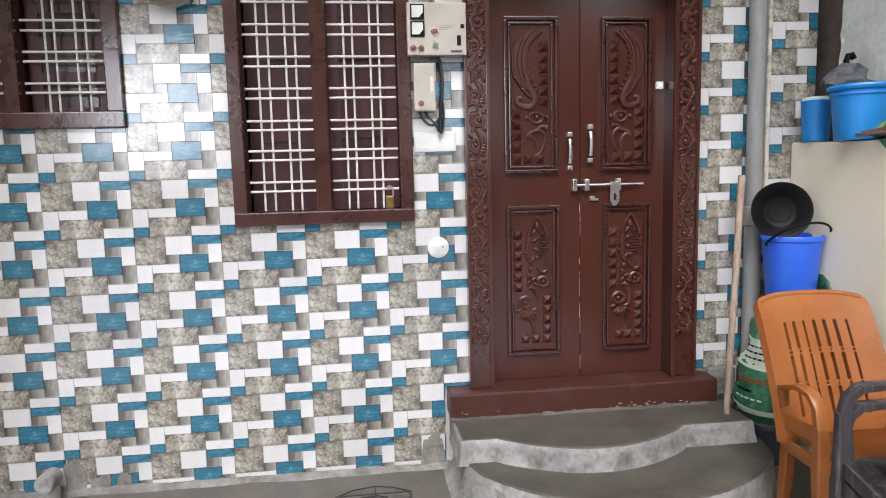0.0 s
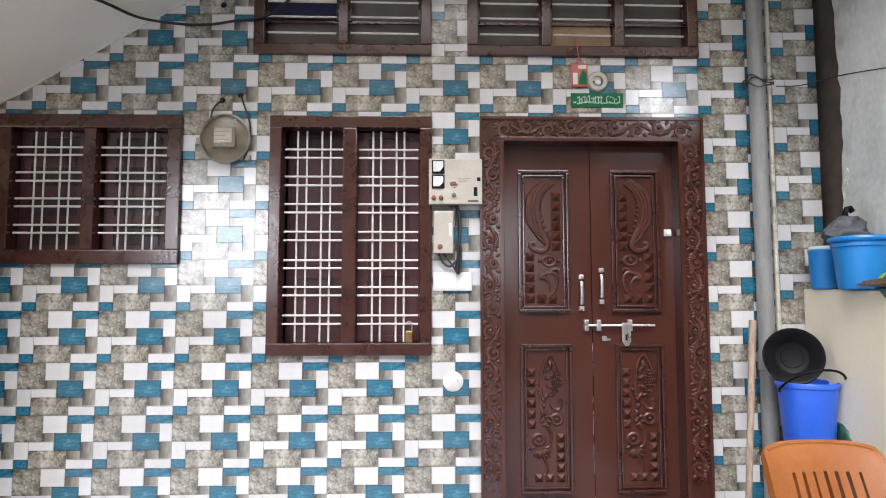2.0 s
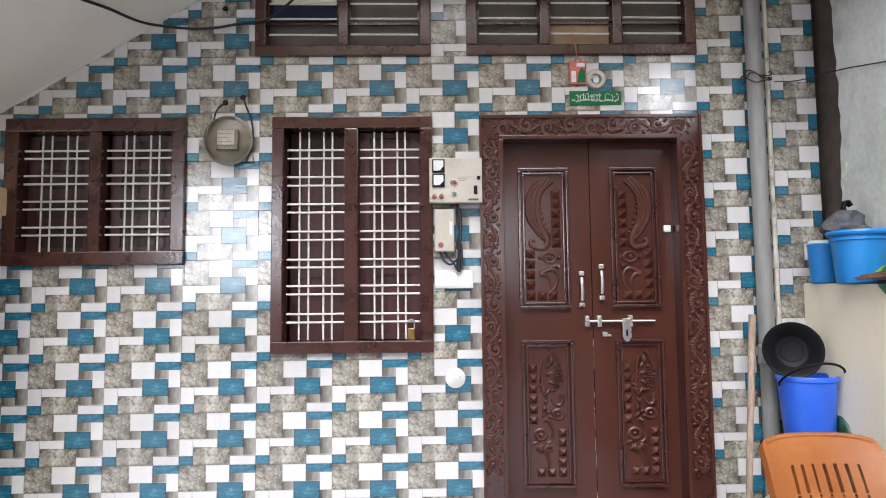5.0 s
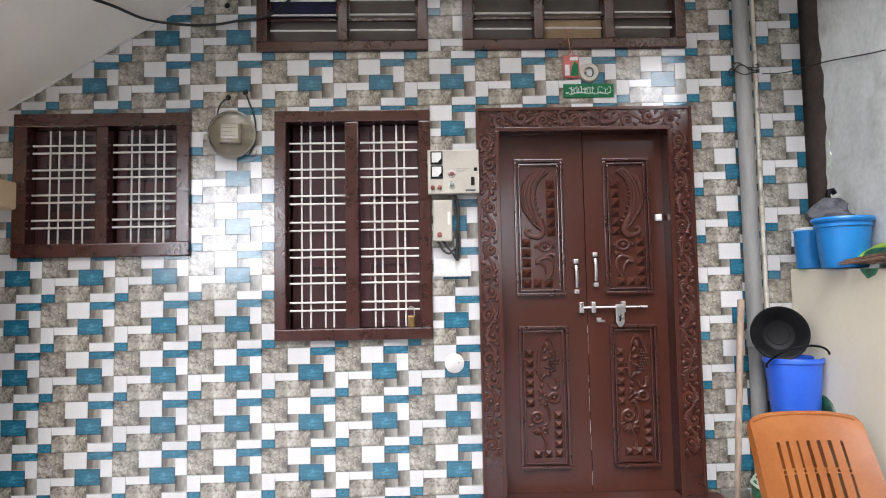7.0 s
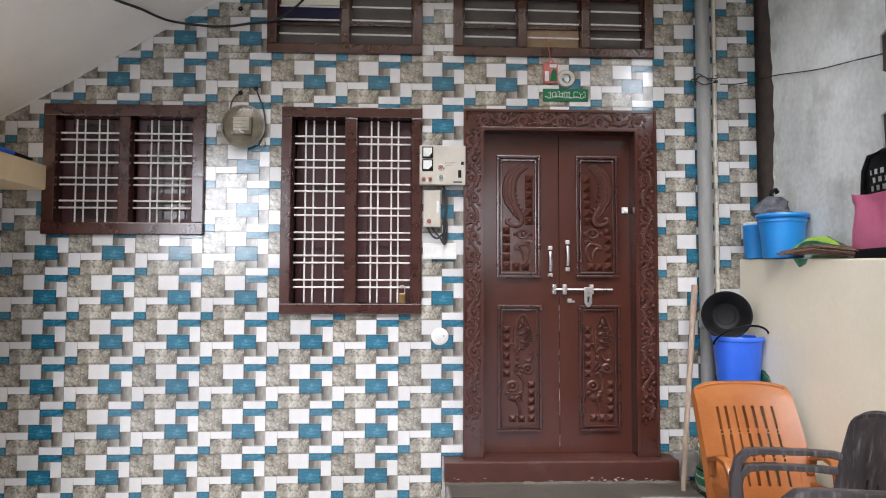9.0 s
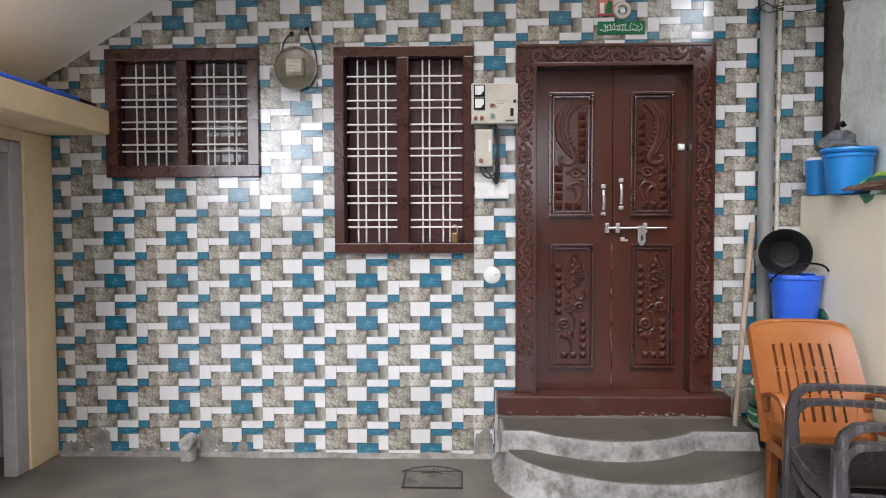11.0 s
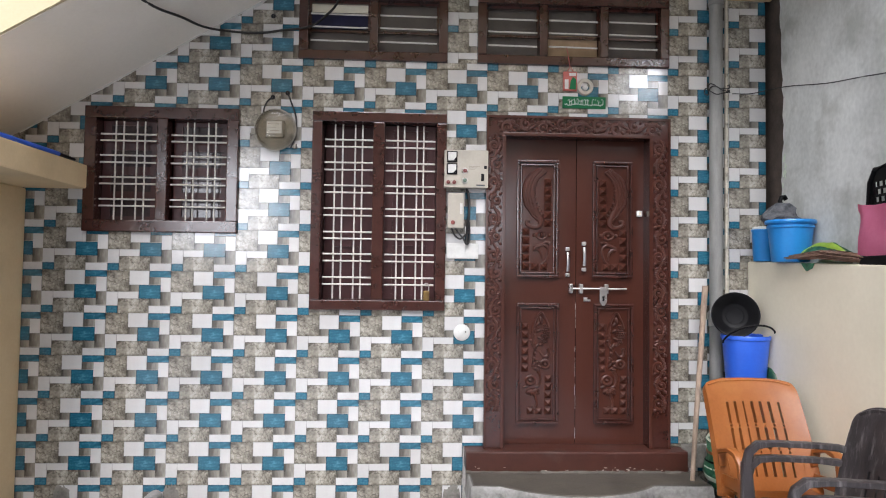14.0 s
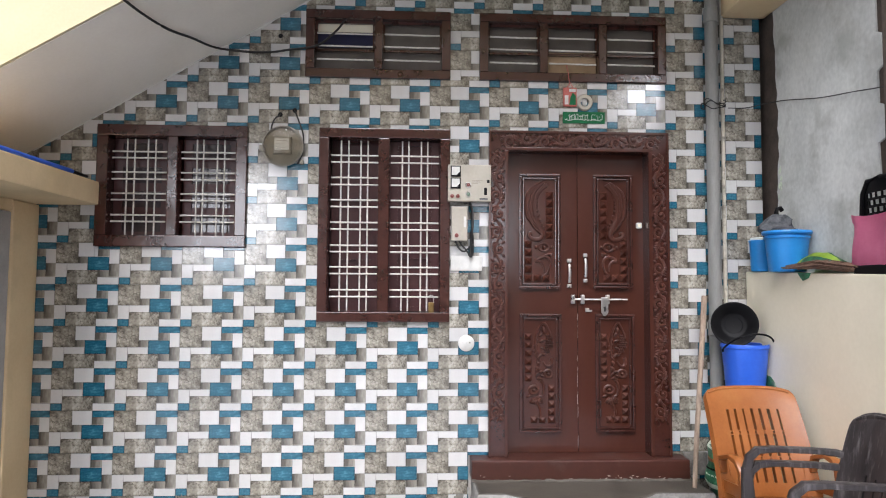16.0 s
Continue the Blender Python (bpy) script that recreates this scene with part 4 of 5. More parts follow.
# ---- fittings on the tiled wall ----
meter = thing("electricity_meter", "round dusty electricity meter with a pale dial label", "meter")
RX = Matrix.Rotation(radians(90), 3, "X")
bm = B()
lathe(bm, [(0.12, 0.0), (0.13, 0.006), (0.13, 0.026), (0.118, 0.034), (0.001, 0.036)], -1.372, -0.001, 2.457, 32, RX)
part("back_plate", bm, M_METERBODY, meter, smooth=True)
bm = B()
bx(bm, -1.435, -1.31, -0.07, -0.037, 2.40, 2.515)
part("register", bm, M_METERBODY, meter, "grey counter works behind the glass", bevel=0.012)
bm = B()
bx(bm, -1.42, -1.325, -0.076, -0.071, 2.425, 2.505)
lab = part("dial_label", bm, M_PAPER, meter, bevel=0.002)
for k in range(3):
    bm = B()
    bx(bm, -1.412, -1.34 - 0.02 * (k % 2), -0.0775, -0.0762, 2.440 + 0.022 * k, 2.443 + 0.022 * k)
    part("print_bar", bm, M_METERBODY, lab)
bm = B()
lathe(bm, [(0.127, 0.03), (0.125, 0.066), (0.117, 0.082), (0.1, 0.088), (0.001, 0.09), (0.001, 0.087), (0.099, 0.085), (0.114, 0.079), (0.122, 0.065), (0.124, 0.03)], -1.372, -0.001, 2.457, 36, RX)
part("glass_cover", bm, M_CLOUDGLASS, meter, "clouded glass cover, dusty and yellowed", smooth=True)
bm = B()
lathe(bm, [(0.126, 0.028), (0.136, 0.03), (0.136, 0.044), (0.126, 0.046)], -1.372, -0.001, 2.457, 36, RX)
part("rim", bm, M_METERBODY, meter, "yellowed clamp rim", smooth=True)
for x0, x1, z0, z1 in ((-1.53, -1.49, 2.425, 2.465), (-1.50, -1.485, 2.50, 2.52), (-1.26, -1.238, 2.34, 2.37)):
    bm = B()
    bx(bm, x0, x1, -0.03, -0.002, z0, z1)
    part("lug", bm, M_METERBODY, meter, bevel=0.004)


def cable(name, pts, r, label, material=None):
    bm = B()
    # smooth the corner points by a Catmull-Rom curve
    P = [Vector(p) for p in pts]
    P = [2 * P[0] - P[1]] + P + [2 * P[-1] - P[-2]]
    out = []
    for a, b, c, d in zip(P, P[1:], P[2:], P[3:]):
        for k in range(6):
            t = k / 6
            out.append(0.5 * (2 * b + (c - a) * t + (2 * a - 5 * b + 4 * c - d) * t * t + (3 * b - a - 3 * c + d) * t ** 3))
    out.append(P[-2])
    tube(bm, out, r, 6)
    return solid(name, bm, material or M_WIRE, label, "cable", smooth=True)


cable("cable", [(-1.455, -0.03, 2.56), (-1.445, -0.03, 2.61), (-1.425, -0.015, 2.655), (-1.40, 0.003, 2.675)], 0.005, "short black cable from the wall into the meter")
cable("cable", [(-1.305, 0.003, 2.705), (-1.285, -0.02, 2.66), (-1.245, -0.03, 2.55), (-1.24, -0.03, 2.47), (-1.25, -0.03, 2.40), (-1.275, -0.03, 2.34)], 0.005, "black cable looping from the wall round the meter")
for x, z in ((-1.402, 2.678), (-1.306, 2.708), (-1.41, 3.215)):
    bm = B()
    lathe(bm, [(0.016, 0.0), (0.013, 0.004), (0.002, 0.003)], x, 0.0005, z, 12, RX)
    solid("cable_hole", bm, M_BLACK, "small dark hole where a cable leaves the wall", "hole", smooth=True)

panel = thing("starter_panel", "beige pump starter panel with two gauges and knobs", "control box")
bm = B()
bx(bm, -0.278, 0.006, -0.085, -0.031, 2.098, 2.343)
part("case", bm, M_BOX, panel, bevel=0.006)
for z in (2.297, 2.218):
    g = thing("gauge", "", "")
    g.parent = panel
    bm = B()
    bx(bm, -0.262, -0.195, -0.093, -0.0852, z - 0.036, z + 0.036)
    part("bezel", bm, M_BLACK, g, "black gauge bezel", bevel=0.002)
    bm = B()
    bx(bm, -0.255, -0.202, -0.096, -0.0932, z - 0.026, z + 0.029)
    part("dial", bm, M_PAPER, g, "white gauge face", bevel=0.001)
    bm = B()
    prism(bm, [(-0.222, z - 0.026), (-0.202, z - 0.026), (-0.202, z - 0.004)], "y", -0.0975, -0.0962)
    part("needle_mask", bm, M_BLACK, g)
for x, z, mt in ((-0.252, 2.132, M_MAROON), (-0.214, 2.132, M_MAROON), (-0.145, 2.145, M_DIMGREEN), (-0.145, 2.207, M_MAROON)):
    bm = B()
    lathe(bm, [(0.013, 0), (0.012, 0.012), (0.001, 0.015)], x, -0.085, z, 14, RX)
    part("button", bm, mt, panel, smooth=True)
for x, z in ((-0.145, 2.145), (-0.145, 2.207)):
    bm = B()
    lathe(bm, [(0.021, 0), (0.02, 0.004), (0.001, 0.005)], x, -0.085, z, 16, RX)
    part("collar", bm, M_STEEL, panel, smooth=True)
bm = B()
bx(bm, -0.04, -0.02, -0.088, -0.084, 2.142, 2.19)
part("rocker_slot", bm, M_BLACK, panel, bevel=0.002)
bm = B()
bx(bm, -0.022, -0.004, -0.089, -0.084, 2.222, 2.242)
part("knob", bm, M_BLACK, panel, bevel=0.003)
bm = B()
bx(bm, -0.07, -0.015, -0.0865, -0.084, 2.110, 2.120)
part("print_bar", bm, M_GREYTUB, panel)
bm = B()
for k in range(3):
    bx(bm, -0.12, -0.05 - 0.015 * k, -0.0862, -0.084, 2.235 - 0.009 * k, 2.238 - 0.009 * k)
part("print_bar", bm, M_METERBODY, panel)

small = thing("fuse_box", "small cream switch fuse box with a red lamp", "fuse box")
bm = B()
bx(bm, -0.252, -0.146, -0.06, -0.001, 1.838, 2.067)
part("case", bm, M_BOX, small, bevel=0.008)
bm = B()
bx(bm, -0.172, -0.156, -0.064, -0.0605, 1.93, 2.0)
part("label_strip", bm, M_PAPER, small)
bm = B()
lathe(bm, [(0.014, 0), (0.012, 0.008), (0.001, 0.01)], -0.218, -0.06, 1.875, 14, RX)
part("lamp", bm, M_MAROON, small, smooth=True)
cable("cable", [(-0.13, -0.04, 2.10), (-0.115, -0.04, 2.04), (-0.112, -0.04, 1.95), (-0.12, -0.04, 1.86), (-0.122, -0.03, 1.80), (-0.125, -0.03, 1.74)], 0.0085, "thick black cable below the starter panel")
cable("cable", [(-0.20, -0.03, 1.84), (-0.18, -0.03, 1.81), (-0.15, -0.04, 1.775), (-0.125, -0.04, 1.735), (-0.112, -0.03, 1.75), (-0.106, -0.03, 1.81), (-0.108, -0.03, 1.88)], 0.0055, "loop of black cable under the fuse box")
cable("cable", [(-0.225, -0.03, 1.84), (-0.20, -0.035, 1.79), (-0.165, -0.04, 1.77), (-0.13, -0.04, 1.80)], 0.006, "short black cable under the fuse box")
bm = B()
bx(bm, -0.255, -0.045, -0.014, -0.001, 1.642, 1.742)
plate = solid("socket_plate", bm, M_PAPER, "blank white rectangular socket plate on the tiles", "socket", bevel=0.004)
bm = B()
bx(bm, -0.245, -0.13, -0.017, -0.0142, 1.652, 1.732)
part("insert", bm, M_PAPER, plate, bevel=0.002)
disc = thing("blank_cover", "round white plastic junction cover screwed to the tiles", "cover plate")
bm = B()
lathe(bm, [(0.054, 0), (0.054, 0.006), (0.05, 0.009), (0.001, 0.010)], -0.147, -0.001, 1.162, 28, RX)
part("cap", bm, M_PAPER, disc, smooth=True)
for s in (-1, 1):
    bm = B()
    lathe(bm, [(0.005, 0), (0.004, 0.002), (0.0005, 0.002)], -0.147 + 0.024 * s, -0.0105, 1.166, 8, RX)
    part("screw", bm, M_STEEL, disc)

# ---- charm, ring and sign over the door ----
charm = thing("hanging_charm", "small red and green charm packet hung on red thread", "charm")
bm = B()
tube(bm, [(0.53, 0.004, 3.06), (0.536, -0.026, 3.0), (0.541, -0.028, 2.96), (0.55, -0.02, 2.905)], 0.0028, 5)
tube(bm, [(0.53, -0.014, 2.89), (0.552, -0.02, 2.93), (0.575, -0.014, 2.89)], 0.004, 5)
part("thread", bm, M_RED, charm, "red thread", smooth=True)
bm = B()
bx(bm, 0.505, 0.598, -0.018, -0.001, 2.765, 2.895)
pk = part("packet", bm, M_RED, charm, "red edged packet", bevel=0.005)
bm = B()
prism(bm, [(0.545, 2.775), (0.59, 2.775), (0.59, 2.84), (0.57, 2.86), (0.555, 2.83)], "y", -0.0205, -0.0182)
part("green_patch", bm, M_GREEN, charm, "green printed patch")
bm = B()
bx(bm, 0.515, 0.54, -0.0205, -0.0182, 2.778, 2.84)
bx(bm, 0.545, 0.59, -0.0205, -0.0182, 2.865, 2.885)
part("pale_patch", bm, M_PAPER, charm)
bm = B()
lathe(bm, [(0.03, 0), (0.03, 0.022), (0.05, 0.022), (0.056, 0.014), (0.056, 0)], 0.652, -0.001, 2.795, 28, RX)
ringo = solid("shell_ring", bm, M_BOX, "pale ring-shaped charm fixed over the door", "charm", smooth=True)
bm = B()
lathe(bm, [(0.018, 0), (0.016, 0.015), (0.001, 0.018)], 0.655, -0.001, 2.79, 16, RX)
part("centre", bm, M_PAPER, ringo, smooth=True)
sign = thing("green_sign", "small green plate with a line of white script", "sign")
bm = B()
bx(bm, 0.504, 0.793, -0.008, -0.001, 2.652, 2.731)
part("plate", bm, M_GREEN, sign, bevel=0.002)
rng = random.Random(5)
bm = B()
x = 0.518
while x < 0.775:
    w = rng.uniform(0.009, 0.017)
    z = 2.672 + rng.uniform(-0.003, 0.006)
    tube(bm, [(x, -0.009, z + 0.006), (x + w * 0.3, -0.009, z), (x + w * 0.7, -0.009, z), (x + w, -0.009, z + 0.008)], 0.0026, 4)
    if rng.random() < 0.6:
        tube(bm, [(x + w * 0.9, -0.009, z + 0.004), (x + w * 0.95, -0.009, z + rng.uniform(0.026, 0.044))], 0.002, 4)
    if rng.random() < 0.7:
        q = z + rng.uniform(0.018, 0.034)
        tube(bm, [(x + w * 0.2, -0.009, q), (x + w * 0.45, -0.009, q + 0.006), (x + w * 0.7, -0.009, q + 0.002)], 0.0022, 4)
    x += w + rng.uniform(0.0, 0.005)
part("script_bars", bm, M_PAPER, sign, "white bars of script")

# ---- pipes at the corner ----
pipe = thing("drain_pipe", "grey plastic drain pipe running down the wall", "pipe")
bm = B()
tube(bm, [(1.520, -0.052, 0.0), (1.520, -0.052, 3.75)], 0.043, 20)
part("tube", bm, M_PVC, pipe, smooth=True)
for z in (1.22, 3.35):
    bm = B()
    lathe(bm, [(0.044, 0), (0.05, 0.006), (0.05, 0.1), (0.044, 0.106)], 1.520, -0.052, z, 20)
    part("collar", bm, M_PVC, pipe, smooth=True)
bm = B()
tube(bm, [(1.604, -0.022, 1.2), (1.603, -0.022, 2.2), (1.606, -0.022, 3.0), (1.606, -0.022, 3.75)], 0.0125, 12)
solid("conduit", bm, M_CONDUIT, "thin paint-splashed cream conduit beside the drain pipe", "pipe", smooth=True)
for k, dz in enumerate((0.0, 0.02, -0.018)):
    pts = [(1.52 + 0.05 * math.cos(a) + (0.035 if math.cos(a) > 0.3 else 0), -0.052 + 0.05 * math.sin(a) - 0.005, 2.78 + dz + 0.02 * math.sin(a * 2 + k)) for a in np.linspace(math.pi * 0.9, math.pi * 2.1, 12)]
    cable("tie_wire", pts, 0.0035, "rusty wire tied round the drain pipe")
cable("tie_wire", [(1.45, -0.03, 2.77), (1.46, -0.03, 2.80), (1.475, -0.04, 2.785), (1.47, -0.04, 2.755), (1.452, -0.03, 2.765)], 0.004, "curled end of rusty wire by the pipe")
cable("overhead_wire", [(1.64, -0.03, 2.77), (1.75, -0.06, 2.765), (1.86, -0.12, 2.78), (1.905, -0.25, 2.765), (1.905, -0.62, 2.675), (1.905, -0.9, 2.625), (1.86, -1.3, 2.55), (1.70, -1.7, 2.52)], 0.0032, "thin dark wire slung across the side wall")
cable("power_cable", [(-2.05, -1.30, 3.02), (-1.99, -1.02, 2.99), (-1.965, -0.81, 2.995), (-1.925, -0.59, 3.01), (-1.87, -0.38, 3.045), (-1.80, -0.14, 3.075), (-1.613, -0.03, 3.09), (-1.464, -0.025, 3.094), (-1.352, -0.03, 3.11), (-1.165, -0.035, 3.14), (-1.054, -0.03, 3.227), (-0.998, -0.01, 3.305), (-0.97, 0.02, 3.40)], 0.008, "black power cable drooping from the stair to the ventilator")

# ---- floor items ----
bm = B()
bx(bm, -0.672, -0.343, -0.50, -0.265, 0.0, 0.006)
hatch = solid("drain_cover", bm, M_RUST, "rusty rectangular drain cover set in the floor", "drain cover", bevel=0.002)
for a in ((-0.68, -0.335, -0.508, -0.497), (-0.68, -0.335, -0.268, -0.257), (-0.68, -0.669, -0.497, -0.268), (-0.346, -0.335, -0.497, -0.268)):
    bm = B()
    bx(bm, *a, 0.0, 0.009)
    part("rim", bm, M_WIRE, hatch, "dark rusty rim", bevel=0.002)
bm = B()
tube(bm, [(-0.70, -0.262, 0.004), (-0.62, -0.225, 0.014), (-0.51, -0.205, 0.018), (-0.42, -0.222, 0.014), (-0.335, -0.262, 0.006)], 0.003, 5)
tube(bm, [(-0.51, -0.205, 0.018), (-0.508, -0.262, 0.012)], 0.003, 5)
tube(bm, [(-0.58, -0.30, 0.01), (-0.5, -0.292, 0.013), (-0.45, -0.31, 0.01)], 0.003, 5)
part("wire_lift", bm, M_WIRE, hatch, "bent wire handle", smooth=True)
stub = thing("pipe_stub", "cement-splashed pipe elbow stub with a pale end cap", "pipe")
bm = B()
lathe(bm, [(0.05, 0), (0.05, 0.07), (0.044, 0.09)], -2.07, -0.075, 0.0, 16)
part("upright", bm, M_RISER, stub, smooth=True)
bm = B()
lathe(bm, [(0.044, 0), (0.044, 0.10)], -2.065, -0.03, 0.115, 16, RX, True)
part("elbow", bm, M_RISER, stub, smooth=True)
bm = B()
lathe(bm, [(0.042, 0), (0.04, 0.008), (0.001, 0.009)], -2.065, -0.13, 0.115, 16, RX)
part("cap", bm, M_RISER, stub, smooth=True)
rng = random.Random(9)
bm = B()
foot = []
for k in range(88):
    x = -2.93 + 0.0324 * k
    foot.append((x, 0.02 + 0.022 * max(-0.6, noise.noise((x * 5, 1, 0))) + rng.uniform(0, 0.008), 0.03 + 0.014 * noise.noise((x * 4, 7, 0))))
loft(bm, [[(x, 0.006, 0.0), (x, -d * 1.2, 0.0), (x, -d * 0.8, h * 0.45), (x, -0.003, h), (x, 0.006, h)] for x, h, d in foot])
tagged(part("mortar_edge", bm, M_MORTAR), "rough mortar smeared along the foot of the tiles", "mortar", "", "structure")
for x, w, h in ((-2.72, 0.12, 0.19), (-2.03, 0.1, 0.2), (-1.78, 0.07, 0.1), (-0.268, 0.136, 0.19), (-2.93, 0.18, 0.1), (-2.5, 0.3, 0.05), (-1.91, 0.1, 0.09)):
    bm = B()
    rim = [(x + w, 0.0), (x, 0.0)]
    for q in range(17):
        f = q / 16
        rim.append((x + w * f + rng.uniform(-0.008, 0.008), h * (0.35 + 0.65 * math.sin(math.pi * f) ** 0.22) * rng.uniform(0.8, 1.0)))
    prism(bm, rim, "y", -0.0045, 0.004)
    solid("mortar_patch", bm, M_MORTAR, "patch of grey mortar on the lowest tiles", "mortar", "structure")
bm = B()
bx(bm, 1.302, 1.46, -0.03, 0.004, 0.30, 0.45)
solid("mortar_patch", bm, M_MORTAR, "grey mortar block beside the threshold", "mortar", "structure", 0.008)

# ---- stick leaning in the corner ----
bm = B()
pts = [(1.254, -0.30, 0.301), (1.281, -0.27, 0.55), (1.325, -0.22, 0.85), (1.361, -0.18, 1.1), (1.397, -0.13, 1.3), (1.424, -0.10, 1.485)]
tube(bm, pts, 0.0145, 10, 1.0, 0.019)
solid("wooden_stick", bm, M_STICK, "weathered wooden stick leaning in the corner", "stick", smooth=True)

# ---- black tub with sack, bucket and pan ----
crate = thing("black_tub", "dark grey plastic tub on the floor beside the steps", "tub")
bm = B()
def oval(a, b, z, cx=1.58, cy=-0.17, n=28):
    return [(cx + a * math.copysign(abs(math.cos(t)) ** 0.6, math.cos(t)), cy + b * math.copysign(abs(math.sin(t)) ** 0.6, math.sin(t)), z) for t in np.linspace(0, 2 * math.pi, n, endpoint=False)]
loft(bm, [oval(0.105, 0.115, 0.0), oval(0.125, 0.135, 0.19), oval(0.135, 0.145, 0.193), oval(0.135, 0.145, 0.22), oval(0.122, 0.132, 0.22), oval(0.1, 0.11, 0.04)])
part("body", bm, M_GREYTUB, crate, smooth=True)
bm = B()
loft(bm, [oval(0.137, 0.147, 0.198), oval(0.144, 0.154, 0.202), oval(0.144, 0.154, 0.216), oval(0.128, 0.138, 0.222), oval(0.126, 0.136, 0.218)], caps=False)
part("rim", bm, M_GREYTUB, crate, "rolled tub rim", smooth=True)


def lumpy(bm, rings, seed, amp, n=30):
    r = []
    for cx, cy, z, a, b in rings:
        ring = []
        for t in np.linspace(0, 2 * math.pi, n, endpoint=False):
            v = Vector((cx + a * math.cos(t), cy + b * math.sin(t), z))
            d = noise.noise(v * 9 + Vector((seed, 0, 0))) * amp + noise.noise(v * 28 + Vector((0, seed, 0))) * amp * 0.5
            ring.append((v.x + d * math.cos(t), v.y + d * math.sin(t), v.z + d * 0.6))
        r.append(ring)
    loft(bm, r)


sack = thing("green_sack", "full green and white woven plastic sack in the tub", "sack")
prof = [(1.578, -0.172, 0.10, 0.09, 0.1), (1.572, -0.175, 0.19, 0.112, 0.122), (1.56, -0.18, 0.25, 0.142, 0.15), (1.55, -0.19, 0.31, 0.155, 0.165), (1.55, -0.19, 0.41, 0.148, 0.16), (1.555, -0.2, 0.51, 0.132, 0.15), (1.565, -0.205, 0.62, 0.122, 0.142), (1.58, -0.215, 0.73, 0.118, 0.136), (1.592, -0.22, 0.785, 0.112, 0.124), (1.597, -0.222, 0.806, 0.09, 0.1)]


def sack_ring(z, grow):
    """The sack's section at a height, from its profile."""
    c = [np.interp(z, [p[2] for p in prof], [p[k] for p in prof]) for k in (0, 1, 3, 4)]
    return (float(c[0]), float(c[1]), z, float(c[2]) + grow, float(c[3]) + grow)


bm = B()
lumpy(bm, [sack_ring(z, 0.0) for z in [p[2] for p in prof][:3] + [0.31 + 0.03 * k for k in range(16)] + [0.785, 0.806]], 3.0, 0.026, 40)
part("bag", bm, M_SACK, sack, smooth=True)
bm = B()
lumpy(bm, [sack_ring(0.505 + 0.025 * k, 0.004) for k in range(7)], 3.0, 0.026, 40)
part("pale_band", bm, M_SACKW, sack, "pale green printed band", smooth=True)
bm = B()
lumpy(bm, [sack_ring(0.435, 0.004), sack_ring(0.452, 0.004)], 3.0, 0.026, 40)
part("orange_band", bm, M_ORANGE, sack, "thin orange printed band", smooth=True)
bm = B()
lumpy(bm, [sack_ring(0.27, 0.005), sack_ring(0.285, 0.005), sack_ring(0.30, 0.005)], 3.0, 0.026, 40)
part("white_band", bm, M_SACKW, sack, "pale printed stripe near the bottom", smooth=True)
for z, s, mt in ((0.62, 1.0, M_BLACK), (0.59, 1.0, M_BLACK), (0.56, 1.0, M_BLACK), (0.395, 1.3, M_BLACK), (0.355, 1.0, M_SACKW)):
    for k in range(5):
        a = math.pi - 0.1 + 0.2 * k
        q = sack_ring(z, 0.011)
        bm = B()
        c = Vector((q[0] + q[3] * math.cos(a), q[1] + q[4] * math.sin(a), z))
        t = Vector((-math.sin(a), math.cos(a), 0))
        bar(bm, [c - t * 0.011 * s, c + t * 0.011 * s], 0.003, 0.009 * s)
        part("print_bar", bm, mt, sack)

bucket = thing("blue_bucket", "bright blue plastic bucket with a black handle on the sack", "bucket")
BC = Vector((1.538, -0.40, 0.84))
bm = B()
lathe(bm, [(0.001, 0.0), (0.1, 0.0), (0.104, 0.01), (0.132, 0.335), (0.138, 0.338), (0.140, 0.355), (0.136, 0.362), (0.130, 0.358), (0.1, 0.02), (0.001, 0.015)], *BC, 36)
part("body", bm, M_BUCKET, bucket, smooth=True)
bm = B()
pts = []
for a in np.linspace(0, math.pi, 19):
    pts.append((BC.x + 0.15 * math.cos(a), BC.y - 0.03 - 0.13 * math.sin(a), BC.z + 0.33 + 0.1 * math.sin(a)))
tube(bm, [(BC.x + 0.15, BC.y - 0.03, BC.z + 0.315)] + pts + [(BC.x - 0.15, BC.y - 0.03, BC.z + 0.315)], 0.0058, 8)
part("handle", bm, M_BLACK, bucket, "black wire handle", smooth=True)
pan = thing("black_basin", "round black basin standing on edge in the bucket", "basin")
m = Matrix.Rotation(radians(-22), 3, "Z") @ Matrix.Rotation(radians(80), 3, "X")
bm = B()
lathe(bm, [(0.001, -0.055), (0.066, -0.055), (0.08, -0.05), (0.119, 0.0), (0.132, 0.004), (0.136, 0.0), (0.132, -0.006), (0.123, -0.008), (0.084, -0.062), (0.001, -0.064)], 1.468, -0.42, 1.322, 36, m)
part("bowl", bm, M_BLACK, pan, smooth=True)
bm = B()
lathe(bm, [(0.048, -0.0545), (0.05, -0.053), (0.052, -0.0545)], 1.468, -0.42, 1.322, 30, m)
part("foot_ring", bm, M_BLACK, pan, smooth=True)
bm = B()
lumpy(bm, [(1.655, -0.44, 0.76, 0.03, 0.05), (1.662, -0.46, 0.86, 0.028, 0.06), (1.664, -0.47, 0.94, 0.028, 0.06), (1.662, -0.46, 0.985, 0.025, 0.045), (1.656, -0.45, 1.012, 0.013, 0.02)], 8.0, 0.02, 16)
tuft = solid("green_bag", bm, M_DARKBAG, "crumpled dark green printed bag beside the bucket", "bag", smooth=True)
